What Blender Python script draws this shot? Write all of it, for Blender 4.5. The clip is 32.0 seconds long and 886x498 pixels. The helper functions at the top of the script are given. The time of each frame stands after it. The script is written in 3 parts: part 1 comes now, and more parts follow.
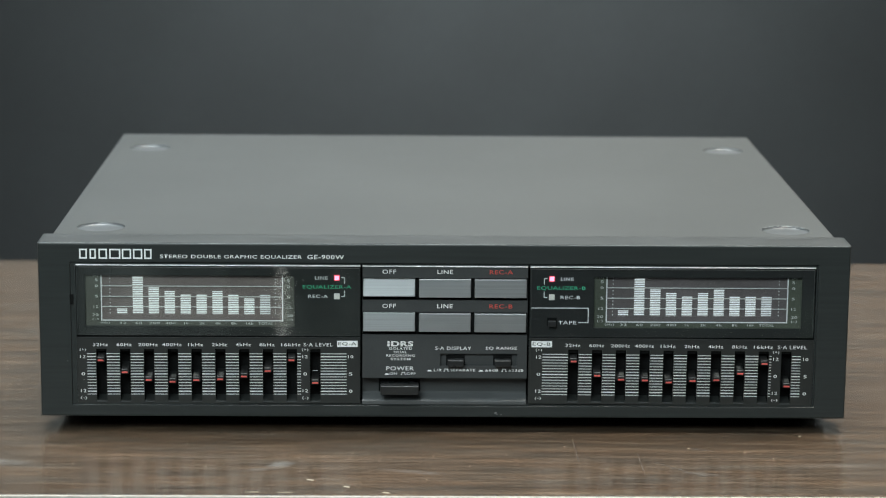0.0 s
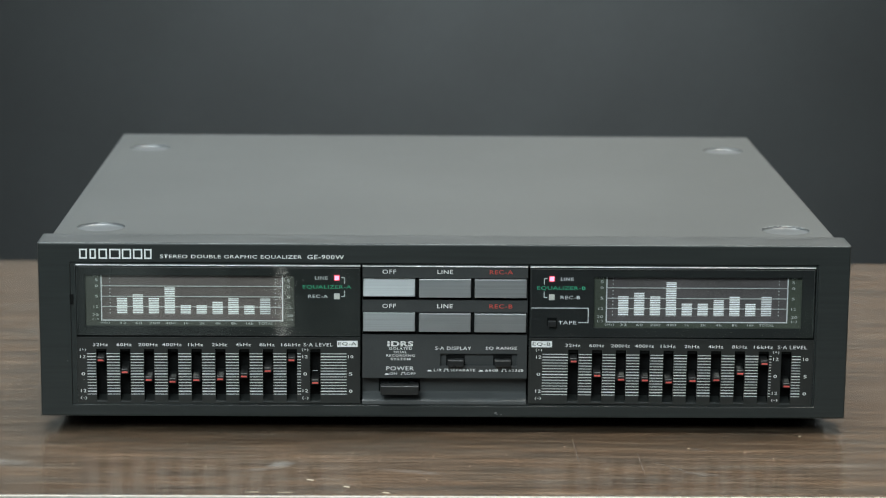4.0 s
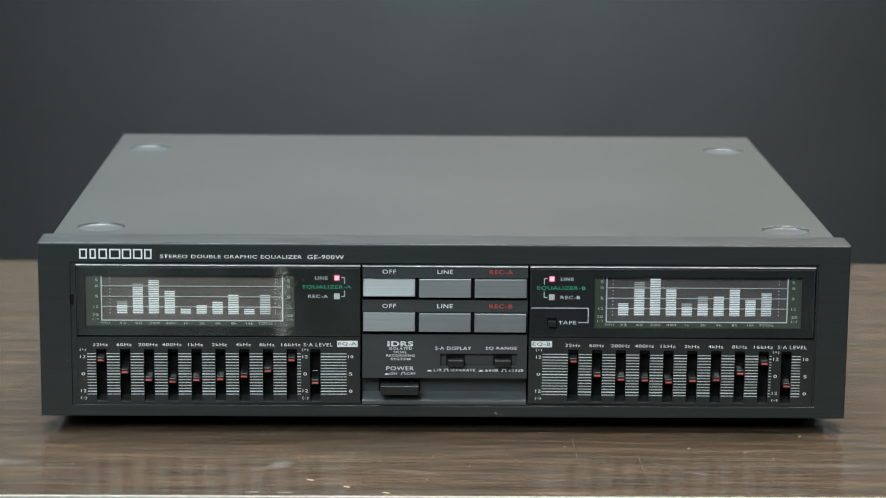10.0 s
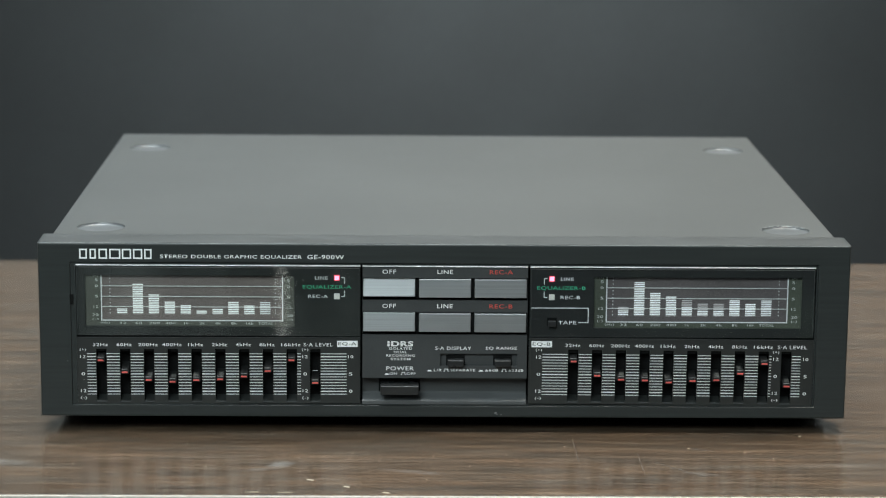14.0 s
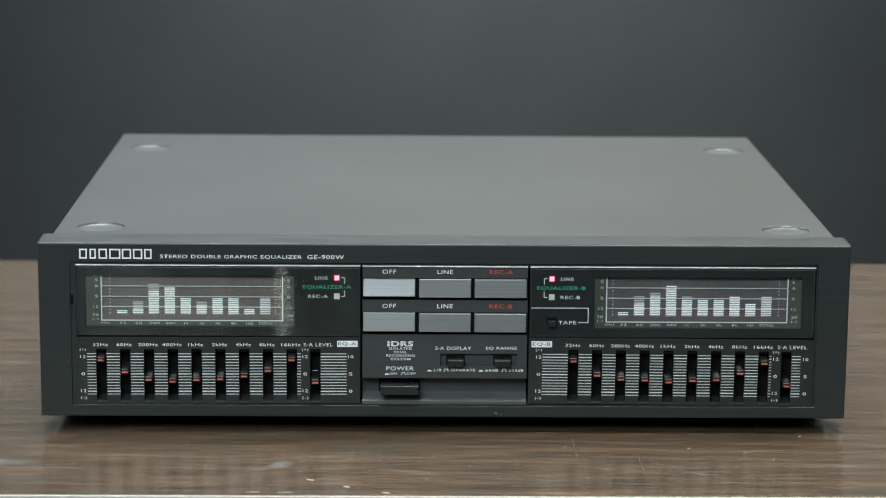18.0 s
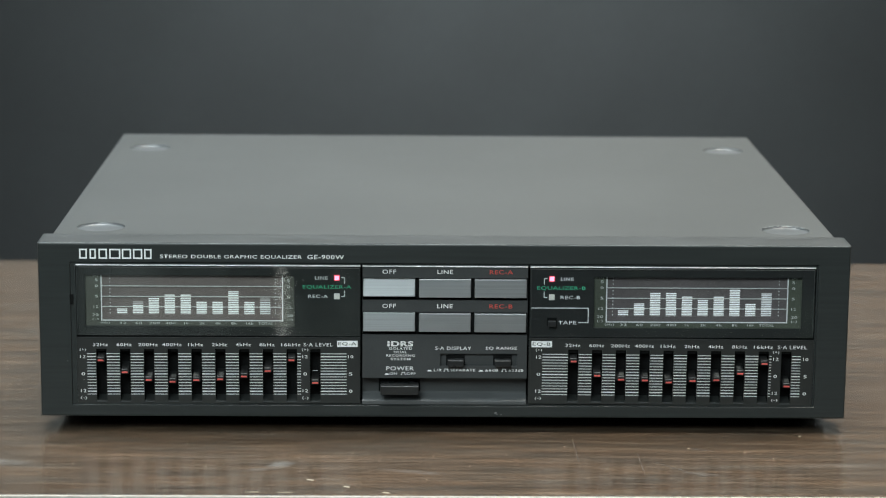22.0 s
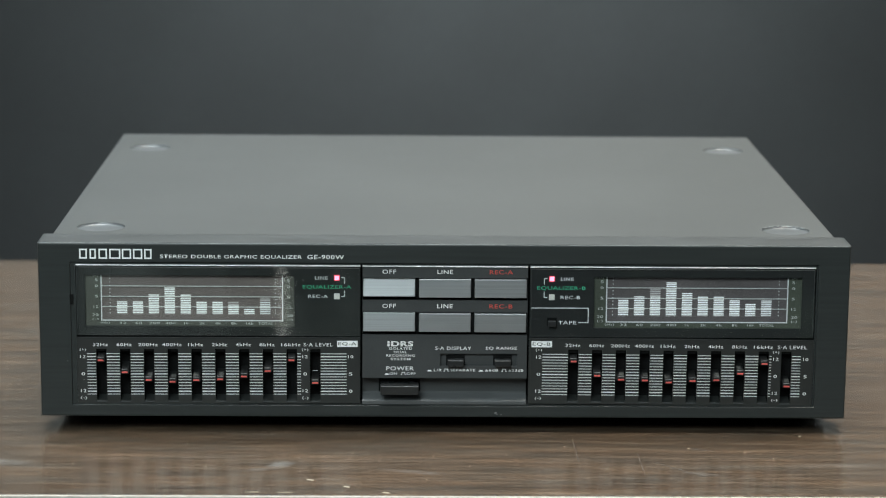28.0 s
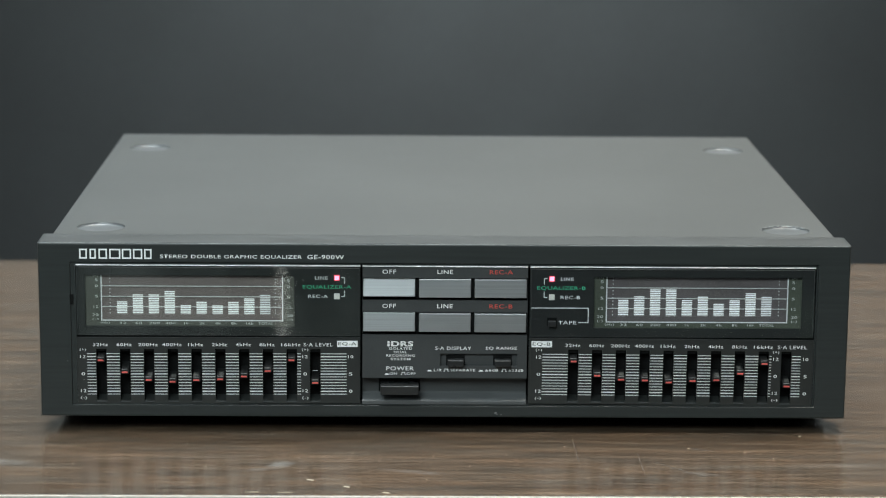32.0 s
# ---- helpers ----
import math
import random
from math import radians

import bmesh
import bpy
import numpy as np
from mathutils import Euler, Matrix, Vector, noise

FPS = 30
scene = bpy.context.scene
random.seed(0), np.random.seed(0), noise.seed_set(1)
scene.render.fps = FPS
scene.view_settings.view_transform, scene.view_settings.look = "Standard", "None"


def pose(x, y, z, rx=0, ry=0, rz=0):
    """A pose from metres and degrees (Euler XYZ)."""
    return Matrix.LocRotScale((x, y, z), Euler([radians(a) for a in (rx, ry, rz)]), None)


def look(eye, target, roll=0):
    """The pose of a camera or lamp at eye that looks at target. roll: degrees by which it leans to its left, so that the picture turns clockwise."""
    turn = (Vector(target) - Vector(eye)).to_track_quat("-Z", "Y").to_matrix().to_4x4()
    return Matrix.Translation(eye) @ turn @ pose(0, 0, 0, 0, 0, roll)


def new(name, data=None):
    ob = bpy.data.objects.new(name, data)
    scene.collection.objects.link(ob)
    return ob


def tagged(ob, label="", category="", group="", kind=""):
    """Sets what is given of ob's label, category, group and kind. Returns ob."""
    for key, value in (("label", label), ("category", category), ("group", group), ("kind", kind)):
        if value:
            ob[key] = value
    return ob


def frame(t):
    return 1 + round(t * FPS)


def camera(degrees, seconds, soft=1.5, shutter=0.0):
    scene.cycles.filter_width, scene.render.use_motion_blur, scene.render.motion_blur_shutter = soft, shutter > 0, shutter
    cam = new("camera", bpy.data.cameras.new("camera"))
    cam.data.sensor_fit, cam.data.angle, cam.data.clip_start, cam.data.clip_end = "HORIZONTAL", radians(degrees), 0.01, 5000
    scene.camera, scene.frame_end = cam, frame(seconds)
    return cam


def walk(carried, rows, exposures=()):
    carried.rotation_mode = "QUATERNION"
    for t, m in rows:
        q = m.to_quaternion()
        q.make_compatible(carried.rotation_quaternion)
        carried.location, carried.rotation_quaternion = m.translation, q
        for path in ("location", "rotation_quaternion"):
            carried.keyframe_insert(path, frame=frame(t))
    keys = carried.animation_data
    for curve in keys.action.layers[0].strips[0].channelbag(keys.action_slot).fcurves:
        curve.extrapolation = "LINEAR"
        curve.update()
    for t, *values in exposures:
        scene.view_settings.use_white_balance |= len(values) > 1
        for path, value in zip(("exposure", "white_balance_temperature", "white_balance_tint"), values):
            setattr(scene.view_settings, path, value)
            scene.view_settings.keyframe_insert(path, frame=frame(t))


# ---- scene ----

# camera: stands still before the table, a little above the set
cam = camera(20.2, 32.0, 1.15)
EYE = Vector((-0.0249, -1.3169, 0.3699))
STAND = look(EYE, EYE + Vector((0.0175201, 0.9798645, -0.1988935)), 0.4914)
walk(cam, [(0.0, STAND), (32.0, STAND)])
cam.data.dof.use_dof = True
cam.data.dof.focus_distance = 1.33
cam.data.dof.aperture_fstop = 12.0

# world and lamps
world = bpy.data.worlds.new("room_dim")
scene.world = world
world.use_nodes = True
world.node_tree.nodes["Background"].inputs[0].default_value = (0.8, 0.95, 1.0, 1)
world.node_tree.nodes["Background"].inputs[1].default_value = 0.05


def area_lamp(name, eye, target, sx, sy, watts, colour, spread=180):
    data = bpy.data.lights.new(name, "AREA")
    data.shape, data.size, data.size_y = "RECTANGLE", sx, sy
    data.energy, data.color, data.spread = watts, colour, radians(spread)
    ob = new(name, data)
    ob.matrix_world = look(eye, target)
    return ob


for lx, colour in ((-0.36, (0.90, 1.0, 1.07)), (0.46, (1.06, 1.0, 0.90))):
    area_lamp("ceiling_lamp", (lx, 0.26, 1.75), (lx, 0.24, 0), 0.78, 1.1, 17.0, colour, 89)
# unseen fill added to brighten the middle of the backdrop
area_lamp("backdrop_fill", (0.07, 1.20, 0.85), (0.07, 1.94, 0.08), 0.75, 0.15, 5.85, (0.88, 0.97, 0.99), 74)
# unseen fill added to light the front panel, hung below the ceiling
area_lamp("front_fill", (-0.55, -1.80, 1.50), (-0.02, 0.0, 0.05), 1.2, 0.95, 46.0, (0.85, 0.98, 1.0))

# ---- materials ----


def nodes_of(name):
    m = bpy.data.materials.new(name)
    m.use_nodes = True
    t = m.node_tree
    return m, t, t.nodes["Principled BSDF"]


def link_noise(t, coord, scale, detail, stretch=(1, 1, 1)):
    mapping = t.nodes.new("ShaderNodeMapping")
    mapping.inputs["Scale"].default_value = stretch
    t.links.new(coord, mapping.inputs["Vector"])
    n = t.nodes.new("ShaderNodeTexNoise")
    n.inputs["Scale"].default_value = scale
    n.inputs["Detail"].default_value = detail
    t.links.new(mapping.outputs["Vector"], n.inputs["Vector"])
    return n.outputs["Fac"]


def ramp(t, fac, stops):
    r = t.nodes.new("ShaderNodeValToRGB")
    while len(r.color_ramp.elements) < len(stops):
        r.color_ramp.elements.new(0.5)
    for e, (at, c) in zip(r.color_ramp.elements, stops):
        e.position, e.color = at, (*c, 1)
    t.links.new(fac, r.inputs["Fac"])
    return r.outputs["Color"]


def span(t, fac, low, high):
    r = t.nodes.new("ShaderNodeMapRange")
    r.inputs["To Min"].default_value, r.inputs["To Max"].default_value = low, high
    t.links.new(fac, r.inputs["Value"])
    return r.outputs["Result"]


def surface(name, colour, rough=0.5, metal=0.0, vary=0.12, big=12.0, fine=900.0, bump=0.05, stretch=(1, 1, 1), spec=0.5, coat=0.0):
    """A painted, moulded or rolled surface with cloudy wear and fine grain."""
    m, t, b = nodes_of(name)
    at = t.nodes.new("ShaderNodeTexCoord").outputs["Object"]
    cloud, grain = link_noise(t, at, big, 4, stretch), link_noise(t, at, fine, 2, stretch)
    c = Vector(colour)
    tone = ramp(t, cloud, [(0.3, c * (1 - vary)), (0.7, c * (1 + vary))])
    b.inputs["Metallic"].default_value = metal
    b.inputs["Specular IOR Level"].default_value = spec
    b.inputs["Coat Weight"].default_value = coat
    speck = t.nodes.new("ShaderNodeMix")
    speck.data_type, speck.blend_type = "RGBA", "MULTIPLY"
    speck.inputs[0].default_value = 1.0
    t.links.new(tone, speck.inputs[6])
    t.links.new(ramp(t, grain, [(0.3, (1 - vary,) * 3), (0.7, (1 + vary,) * 3)]), speck.inputs[7])
    t.links.new(speck.outputs[2], b.inputs["Base Color"])
    t.links.new(span(t, cloud, max(rough - 0.06, 0.02), rough + 0.06), b.inputs["Roughness"])
    if bump:
        k = t.nodes.new("ShaderNodeBump")
        k.inputs["Strength"].default_value, k.inputs["Distance"].default_value = bump, 0.0002
        t.links.new(grain, k.inputs["Height"])
        t.links.new(k.outputs["Normal"], b.inputs["Normal"])
    return m


def glowing(name, colour, strength, base=(0.3, 0.3, 0.3)):
    m, t, b = nodes_of(name)
    b.inputs["Base Color"].default_value = (*base, 1)
    b.inputs["Roughness"].default_value = 0.4
    b.inputs["Emission Color"].default_value = (*colour, 1)
    b.inputs["Emission Strength"].default_value = strength
    return m


def clear_pane(name, tint, rough=0.03, dust=(-0.04, 0.026), film_tint=(0.55, 0.57, 0.55)):
    m, t, b = nodes_of(name)
    t.nodes.remove(b)
    out = t.nodes["Material Output"]
    see, gloss, mix = t.nodes.new("ShaderNodeBsdfTransparent"), t.nodes.new("ShaderNodeBsdfGlossy"), t.nodes.new("ShaderNodeMixShader")
    see.inputs["Color"].default_value = (*tint, 1)
    gloss.inputs["Roughness"].default_value = rough
    fr = t.nodes.new("ShaderNodeFresnel")
    fr.inputs["IOR"].default_value = 1.49
    t.links.new(fr.outputs[0], mix.inputs[0])
    t.links.new(see.outputs[0], mix.inputs[1])
    t.links.new(gloss.outputs[0], mix.inputs[2])
    # thin uneven film: dust, and haze standing in for reflections on the pane
    at = t.nodes.new("ShaderNodeTexCoord").outputs["Object"]
    film, veil = t.nodes.new("ShaderNodeBsdfDiffuse"), t.nodes.new("ShaderNodeMixShader")
    film.inputs["Color"].default_value = (*film_tint, 1)
    t.links.new(span(t, link_noise(t, at, 1.0, 4, (32.0, 1.0, 20.0)), dust[0], dust[1]), veil.inputs[0])
    t.links.new(mix.outputs[0], veil.inputs[1])
    t.links.new(film.outputs[0], veil.inputs[2])
    t.links.new(veil.outputs[0], out.inputs["Surface"])
    return m


def table_wood():
    m, t, b = nodes_of("dark_wood_laminate")
    at = t.nodes.new("ShaderNodeTexCoord").outputs["Object"]
    broad = link_noise(t, at, 1.0, 5, (5.0, 120.0, 1.0))
    streak = link_noise(t, at, 1.0, 6, (26.0, 500.0, 1.0))
    thin = link_noise(t, at, 1.0, 4, (390.0, 600.0, 1.0))
    cloud = link_noise(t, at, 7.0, 3)
    mixa = t.nodes.new("ShaderNodeMath")
    mixa.operation = "MULTIPLY_ADD"
    t.links.new(streak, mixa.inputs[0])
    mixa.inputs[1].default_value = 0.46
    half = t.nodes.new("ShaderNodeMath")
    half.operation = "MULTIPLY"
    half.inputs[1].default_value = 0.28
    t.links.new(broad, half.inputs[0])
    t.links.new(half.outputs[0], mixa.inputs[2])
    mixb = t.nodes.new("ShaderNodeMath")
    mixb.operation = "MULTIPLY_ADD"
    t.links.new(thin, mixb.inputs[0])
    mixb.inputs[1].default_value = 0.46
    t.links.new(mixa.outputs[0], mixb.inputs[2])
    col = ramp(t, mixb.outputs[0], [(0.425, (0.0150, 0.0104, 0.0072)), (0.565, (0.0470, 0.0330, 0.0226)), (0.68, (0.088, 0.0635, 0.0442)), (0.81, (0.150, 0.117, 0.088))])
    warm = t.nodes.new("ShaderNodeMix")
    warm.data_type, warm.blend_type = "RGBA", "MULTIPLY"
    warm.inputs[0].default_value = 1.0
    t.links.new(col, warm.inputs[6])
    t.links.new(ramp(t, link_noise(t, at, 1.0, 4, (14.0, 70.0, 1.0)), [(0.35, (0.87, 0.93, 0.98)), (0.65, (1.15, 1.06, 0.97))]), warm.inputs[7])
    col = warm.outputs[2]
    # dry smears of polish with a shape of their own
    for cx, cy, sx, sy, lean, amount in ((-0.087, -0.064, 0.010, 0.007, 0.6, 0.8), (-0.098, -0.073, 0.013, 0.004, 0.25, 0.35), (-0.236, -0.060, 0.022, 0.007, -0.1, 0.8),
                                         (-0.016, -0.076, 0.022, 0.004, -0.25, 0.5), (0.132, -0.078, 0.012, 0.004, -0.3, 0.4), (0.205, -0.062, 0.03, 0.006, 0.05, 0.25)):
        place = t.nodes.new("ShaderNodeMapping")
        place.vector_type = "TEXTURE"
        place.inputs["Location"].default_value, place.inputs["Scale"].default_value = (cx, cy, 0), (sx, sy, 1)
        place.inputs["Rotation"].default_value = (0, 0, lean)
        t.links.new(at, place.inputs["Vector"])
        far = t.nodes.new("ShaderNodeVectorMath")
        far.operation = "LENGTH"
        t.links.new(place.outputs["Vector"], far.inputs[0])
        near = t.nodes.new("ShaderNodeMapRange")
        near.inputs["From Min"].default_value, near.inputs["From Max"].default_value = 1.0, 0.2
        near.inputs["To Max"].default_value = amount
        t.links.new(far.outputs["Value"], near.inputs["Value"])
        torn = t.nodes.new("ShaderNodeMath")
        torn.operation = "MULTIPLY"
        t.links.new(near.outputs["Result"], torn.inputs[0])
        t.links.new(span(t, link_noise(t, at, 160.0, 4, (1, 1.6, 1)), -0.6, 1.7), torn.inputs[1])
        torn.use_clamp = True
        over = t.nodes.new("ShaderNodeMix")
        over.data_type = "RGBA"
        t.links.new(torn.outputs[0], over.inputs[0])
        t.links.new(col, over.inputs[6])
        over.inputs[7].default_value = (0.17, 0.165, 0.155, 1)
        col = over.outputs[2]
    t.links.new(col, b.inputs["Base Color"])
    t.links.new(span(t, cloud, 0.18, 0.25), b.inputs["Roughness"])
    k = t.nodes.new("ShaderNodeBump")
    b.inputs["Specular IOR Level"].default_value = 0.85
    k.inputs["Strength"].default_value, k.inputs["Distance"].default_value = 0.05, 0.0003
    t.links.new(streak, k.inputs["Height"])
    t.links.new(k.outputs["Normal"], b.inputs["Normal"])
    return m


def brushed(name, colour):
    m, t, b = nodes_of(name)
    at = t.nodes.new("ShaderNodeTexCoord").outputs["Object"]
    line = link_noise(t, at, 1.0, 4, (25.0, 1.0, 2600.0))
    wide = link_noise(t, at, 1.0, 3, (3.0, 1.0, 1900.0))
    c = Vector(colour)
    t.links.new(ramp(t, wide, [(0.3, c * 0.86), (0.7, c * 1.14)]), b.inputs["Base Color"])
    b.inputs["Metallic"].default_value = 1.0
    t.links.new(span(t, line, 0.36, 0.56), b.inputs["Roughness"])
    k = t.nodes.new("ShaderNodeBump")
    k.inputs["Strength"].default_value, k.inputs["Distance"].default_value = 0.28, 0.0002
    t.links.new(line, k.inputs["Height"])
    t.links.new(k.outputs["Normal"], b.inputs["Normal"])
    return m


COVER = surface("grey_painted_steel", (0.0475, 0.0515, 0.0505), 0.5, 0.0, 0.04, 9.0, 2200.0, 0.12)
DISHSTEEL = surface("smooth_lightened_steel", (0.070, 0.077, 0.079), 0.36, 0.0, 0.12, 300.0, 1500.0, 0.12, (1, 1, 1), 0.6)
BEZEL = surface("black_satin_plastic", (0.0285, 0.0330, 0.0325), 0.36, 0.0, 0.14, 1.0, 2600.0, 0.10, (14.0, 60.0, 420.0), 0.28)
PANEL = surface("black_matt_panel", (0.0182, 0.0208, 0.0200), 0.45, 0.0, 0.12, 30.0, 2600.0, 0.06)
GREYPANEL = surface("charcoal_panel", (0.0480, 0.0520, 0.0530), 0.58, 0.0, 0.08, 30.0, 2600.0, 0.08, (1, 1, 1), 0.22)
# black plastic; sheets of it also stand in for the dark of openings
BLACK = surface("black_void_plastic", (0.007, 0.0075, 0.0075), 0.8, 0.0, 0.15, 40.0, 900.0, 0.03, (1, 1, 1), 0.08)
CAP = surface("black_knob_plastic", (0.013, 0.0137, 0.0137), 0.45, 0.0, 0.2, 90.0, 2600.0, 0.06, (1, 1, 1), 0.06)
KEYCAP = surface("charcoal_key_plastic", (0.0190, 0.0205, 0.0212), 0.28, 0.0, 0.10, 60.0, 2600.0, 0.06)
LITBLACK = surface("lit_black_plastic", (0.038, 0.042, 0.042), 0.45, 0.0, 0.16, 30.0, 1800.0, 0.08, (1, 3, 1))
WORN_GLINT = surface("worn_and_glint_edge", (0.15, 0.158, 0.158), 0.4, 0.0, 0.25, 60.0, 900.0, 0.0)
LEDGE = surface("lit_charcoal_ledge", (0.072, 0.077, 0.079), 0.45, 0.0, 0.10, 60.0, 1800.0, 0.06, (1, 1, 1), 0.4)
DULL = surface("chip_and_glint_grey", (0.20, 0.20, 0.20), 0.5, 0.0, 0.15, 90.0, 900.0, 0.0)
TRIM = surface("polished_edge_trim", (0.45, 0.47, 0.47), 0.3, 0.2, 0.12, 40.0, 900.0, 0.03)
ALU = brushed("brushed_gunmetal", (0.415, 0.435, 0.445))
WHITE = surface("white_print", (0.86, 0.88, 0.88), 0.6, 0.0, 0.05, 120.0, 900.0, 0.0)
GREEN = surface("green_print", (0.06, 0.52, 0.30), 0.6, 0.0, 0.06, 120.0, 900.0, 0.0)
RED = surface("red_print", (0.58, 0.075, 0.055), 0.6, 0.0, 0.06, 120.0, 900.0, 0.0)
REDMARK = surface("red_marker", (0.62, 0.10, 0.085), 0.4, 0.0, 0.08, 160.0, 900.0, 0.0)
# reflected haze is put into the plate colours, more of it on a
TUBE = {"a": surface("hazed_tube_plate", (0.182, 0.150, 0.142), 0.5, 0.0, 0.10, 25.0, 900.0, 0.0),
        "b": surface("less_hazed_tube_plate", (0.118, 0.104, 0.103), 0.5, 0.0, 0.12, 25.0, 900.0, 0.0)}
TUBEMASK = {"a": surface("smoked_tube_mask", (0.090, 0.094, 0.078), 0.5, 0.0, 0.14, 25.0, 900.0, 0.0),
            "b": surface("greener_tube_mask", (0.074, 0.086, 0.064), 0.5, 0.0, 0.14, 25.0, 900.0, 0.0)}
# film of each pane tuned to its reflected haze, greenish on b
GLASS = {"a": clear_pane("dusty_hazed_acrylic", (0.92, 0.94, 0.93), 0.03, (-0.032, 0.040)), "b": clear_pane("green_hazed_acrylic", (0.92, 0.93, 0.94), 0.03, (-0.038, 0.034), (0.46, 0.56, 0.40))}
SEGMENT = glowing("lit_segment", (0.88, 1.0, 1.0), 0.86)
SEGMENT_TOTAL = glowing("dimmer_total_segment", (0.86, 0.98, 1.0), 0.62)
SEGMENT_FADING = glowing("fading_segment", (0.95, 1.0, 0.98), 0.36, (0.2, 0.2, 0.2))
LED_ON = glowing("lit_red_lamp", (1.0, 0.05, 0.12), 0.55, (0.5, 0.08, 0.10))
LED_CORE = glowing("lit_lamp_core", (1.0, 0.40, 0.62), 1.5, (0.6, 0.2, 0.22))
LED_OFF = surface("white_lamp_lens", (0.62, 0.62, 0.58), 0.35, 0.0, 0.05, 90.0, 900.0, 0.0)
WOOD = table_wood()
EDGE = surface("cream_edge_band", (0.29, 0.275, 0.24), 0.5, 0.0, 0.10, 40.0, 700.0, 0.05)
SCUFF = surface("pale_scuff", (0.23, 0.205, 0.155), 0.7, 0.0, 0.2, 200.0, 900.0, 0.0)
DUST = surface("dusty_smear", (0.08, 0.074, 0.067), 0.8, 0.0, 0.3, 260.0, 900.0, 0.0)
LEVERDUST = surface("grey_lever_dust", (0.040, 0.042, 0.038), 0.8, 0.0, 0.3, 300.0, 1500.0, 0.0)
WALLPAINT = surface("charcoal_wall_paint", (0.021, 0.0235, 0.0245), 0.75, 0.0, 0.13, 9.0, 260.0, 0.08)
PLASTER = surface("dim_plaster", (0.55, 0.55, 0.54), 0.8, 0.0, 0.10, 1.5, 200.0, 0.08)
GREYPLASTER = surface("grey_plaster", (0.38, 0.37, 0.35), 0.8, 0.0, 0.10, 1.5, 200.0, 0.08)
DARKBOARD = surface("dark_unseen_board", (0.018, 0.015, 0.013), 0.4, 0.0, 0.2, 1.0, 300.0, 0.1, (20.0, 20.0, 1.5))
STREAKGLOW = glowing("streak_glow", (1.0, 1.0, 0.92), 2.4)
FLOORING = surface("grey_floor", (0.14, 0.14, 0.14), 0.5, 0.0, 0.2, 3.0, 120.0, 0.1, (1, 6, 1))

# ---- mesh helpers (millimetres in, metres out) ----
MM = 0.001


def part(name, bm, material, parent, label="", smooth=False):
    me = bpy.data.meshes.new(name)
    bm.normal_update()
    bm.to_mesh(me)
    bm.free()
    me.materials.append(material)
    if smooth:
        for p in me.polygons:
            p.use_smooth = True
    ob = new(name, me)
    ob.parent = parent
    return tagged(ob, label)


def block(bm, x0, x1, y0, y1, z0, z1, bevel=0.0, seg=2):
    v = [bm.verts.new((x * MM, y * MM, z * MM)) for x in (x0, x1) for y in (y0, y1) for z in (z0, z1)]
    fs = [bm.faces.new([v[i] for i in q]) for q in ((0, 1, 3, 2), (4, 6, 7, 5), (0, 4, 5, 1), (2, 3, 7, 6), (0, 2, 6, 4), (1, 5, 7, 3))]
    if bevel:
        es = list({e for f in fs for e in f.edges})
        bmesh.ops.bevel(bm, geom=es, offset=bevel * MM, segments=seg, affect="EDGES", profile=0.6)
    return bm


def slab(x0, x1, y0, y1, z0, z1, bevel=0.0, seg=2):
    return block(bmesh.new(), x0, x1, y0, y1, z0, z1, bevel, seg)


def holed_plate(x0, x1, z0, z1, yf, yb, holes):
    """An upright plate with square openings that go through it."""
    xs = sorted({x0, x1, *[h[0] for h in holes], *[h[1] for h in holes]})
    zs = sorted({z0, z1, *[h[2] for h in holes], *[h[3] for h in holes]})
    bm, seen = bmesh.new(), {}

    def at(x, z):
        if (x, z) not in seen:
            seen[x, z] = bm.verts.new((x * MM, yf * MM, z * MM))
        return seen[x, z]

    for xa, xb in zip(xs, xs[1:]):
        for za, zb in zip(zs, zs[1:]):
            cx, cz = (xa + xb) / 2, (za + zb) / 2
            if any(h[0] < cx < h[1] and h[2] < cz < h[3] for h in holes):
                continue
            bm.faces.new([at(xa, za), at(xb, za), at(xb, zb), at(xa, zb)])
    out = bmesh.ops.extrude_face_region(bm, geom=bm.faces[:], use_keep_orig=True)
    for g in out["geom"]:
        if isinstance(g, bmesh.types.BMVert):
            g.co.y = yb * MM
    bmesh.ops.recalc_face_normals(bm, faces=bm.faces[:])
    return bm


def disc(x, y, z, r, h, n=28, bevel=0.0):
    bm = bmesh.new()
    bmesh.ops.create_cone(bm, cap_ends=True, segments=n, radius1=r * MM, radius2=r * MM, depth=h * MM,
                          matrix=Matrix.Translation((x * MM, y * MM, (z + h / 2) * MM)))
    if bevel:
        es = [e for e in bm.edges if abs(e.verts[0].co.z - e.verts[1].co.z) < 1e-7]
        bmesh.ops.bevel(bm, geom=es, offset=bevel * MM, segments=2, affect="EDGES")
    return bm


def lettering(text, x, z, w, h, y, material, parent, align="c", heavy=0.003, gap=1.1):
    """Printed words, w wide and about h high, spaced by gap, on the upright plane y; x is their middle, left or right end."""
    cu = bpy.data.curves.new("lettering", "FONT")
    cu.body, cu.resolution_u, cu.offset, cu.space_character = text, 3, heavy, gap
    h *= 0.9
    ob = bpy.data.objects.new("lettering", cu)
    scene.collection.objects.link(ob)
    me = bpy.data.meshes.new_from_object(ob.evaluated_get(bpy.context.evaluated_depsgraph_get()))
    bpy.data.objects.remove(ob)
    bpy.data.curves.remove(cu)
    xs, ys = [v.co.x for v in me.vertices], [v.co.y for v in me.vertices]
    sx, sz = w / (max(xs) - min(xs)), h / (max(ys) - min(ys))
    left = x - {"c": w / 2, "l": 0, "r": w}[align]
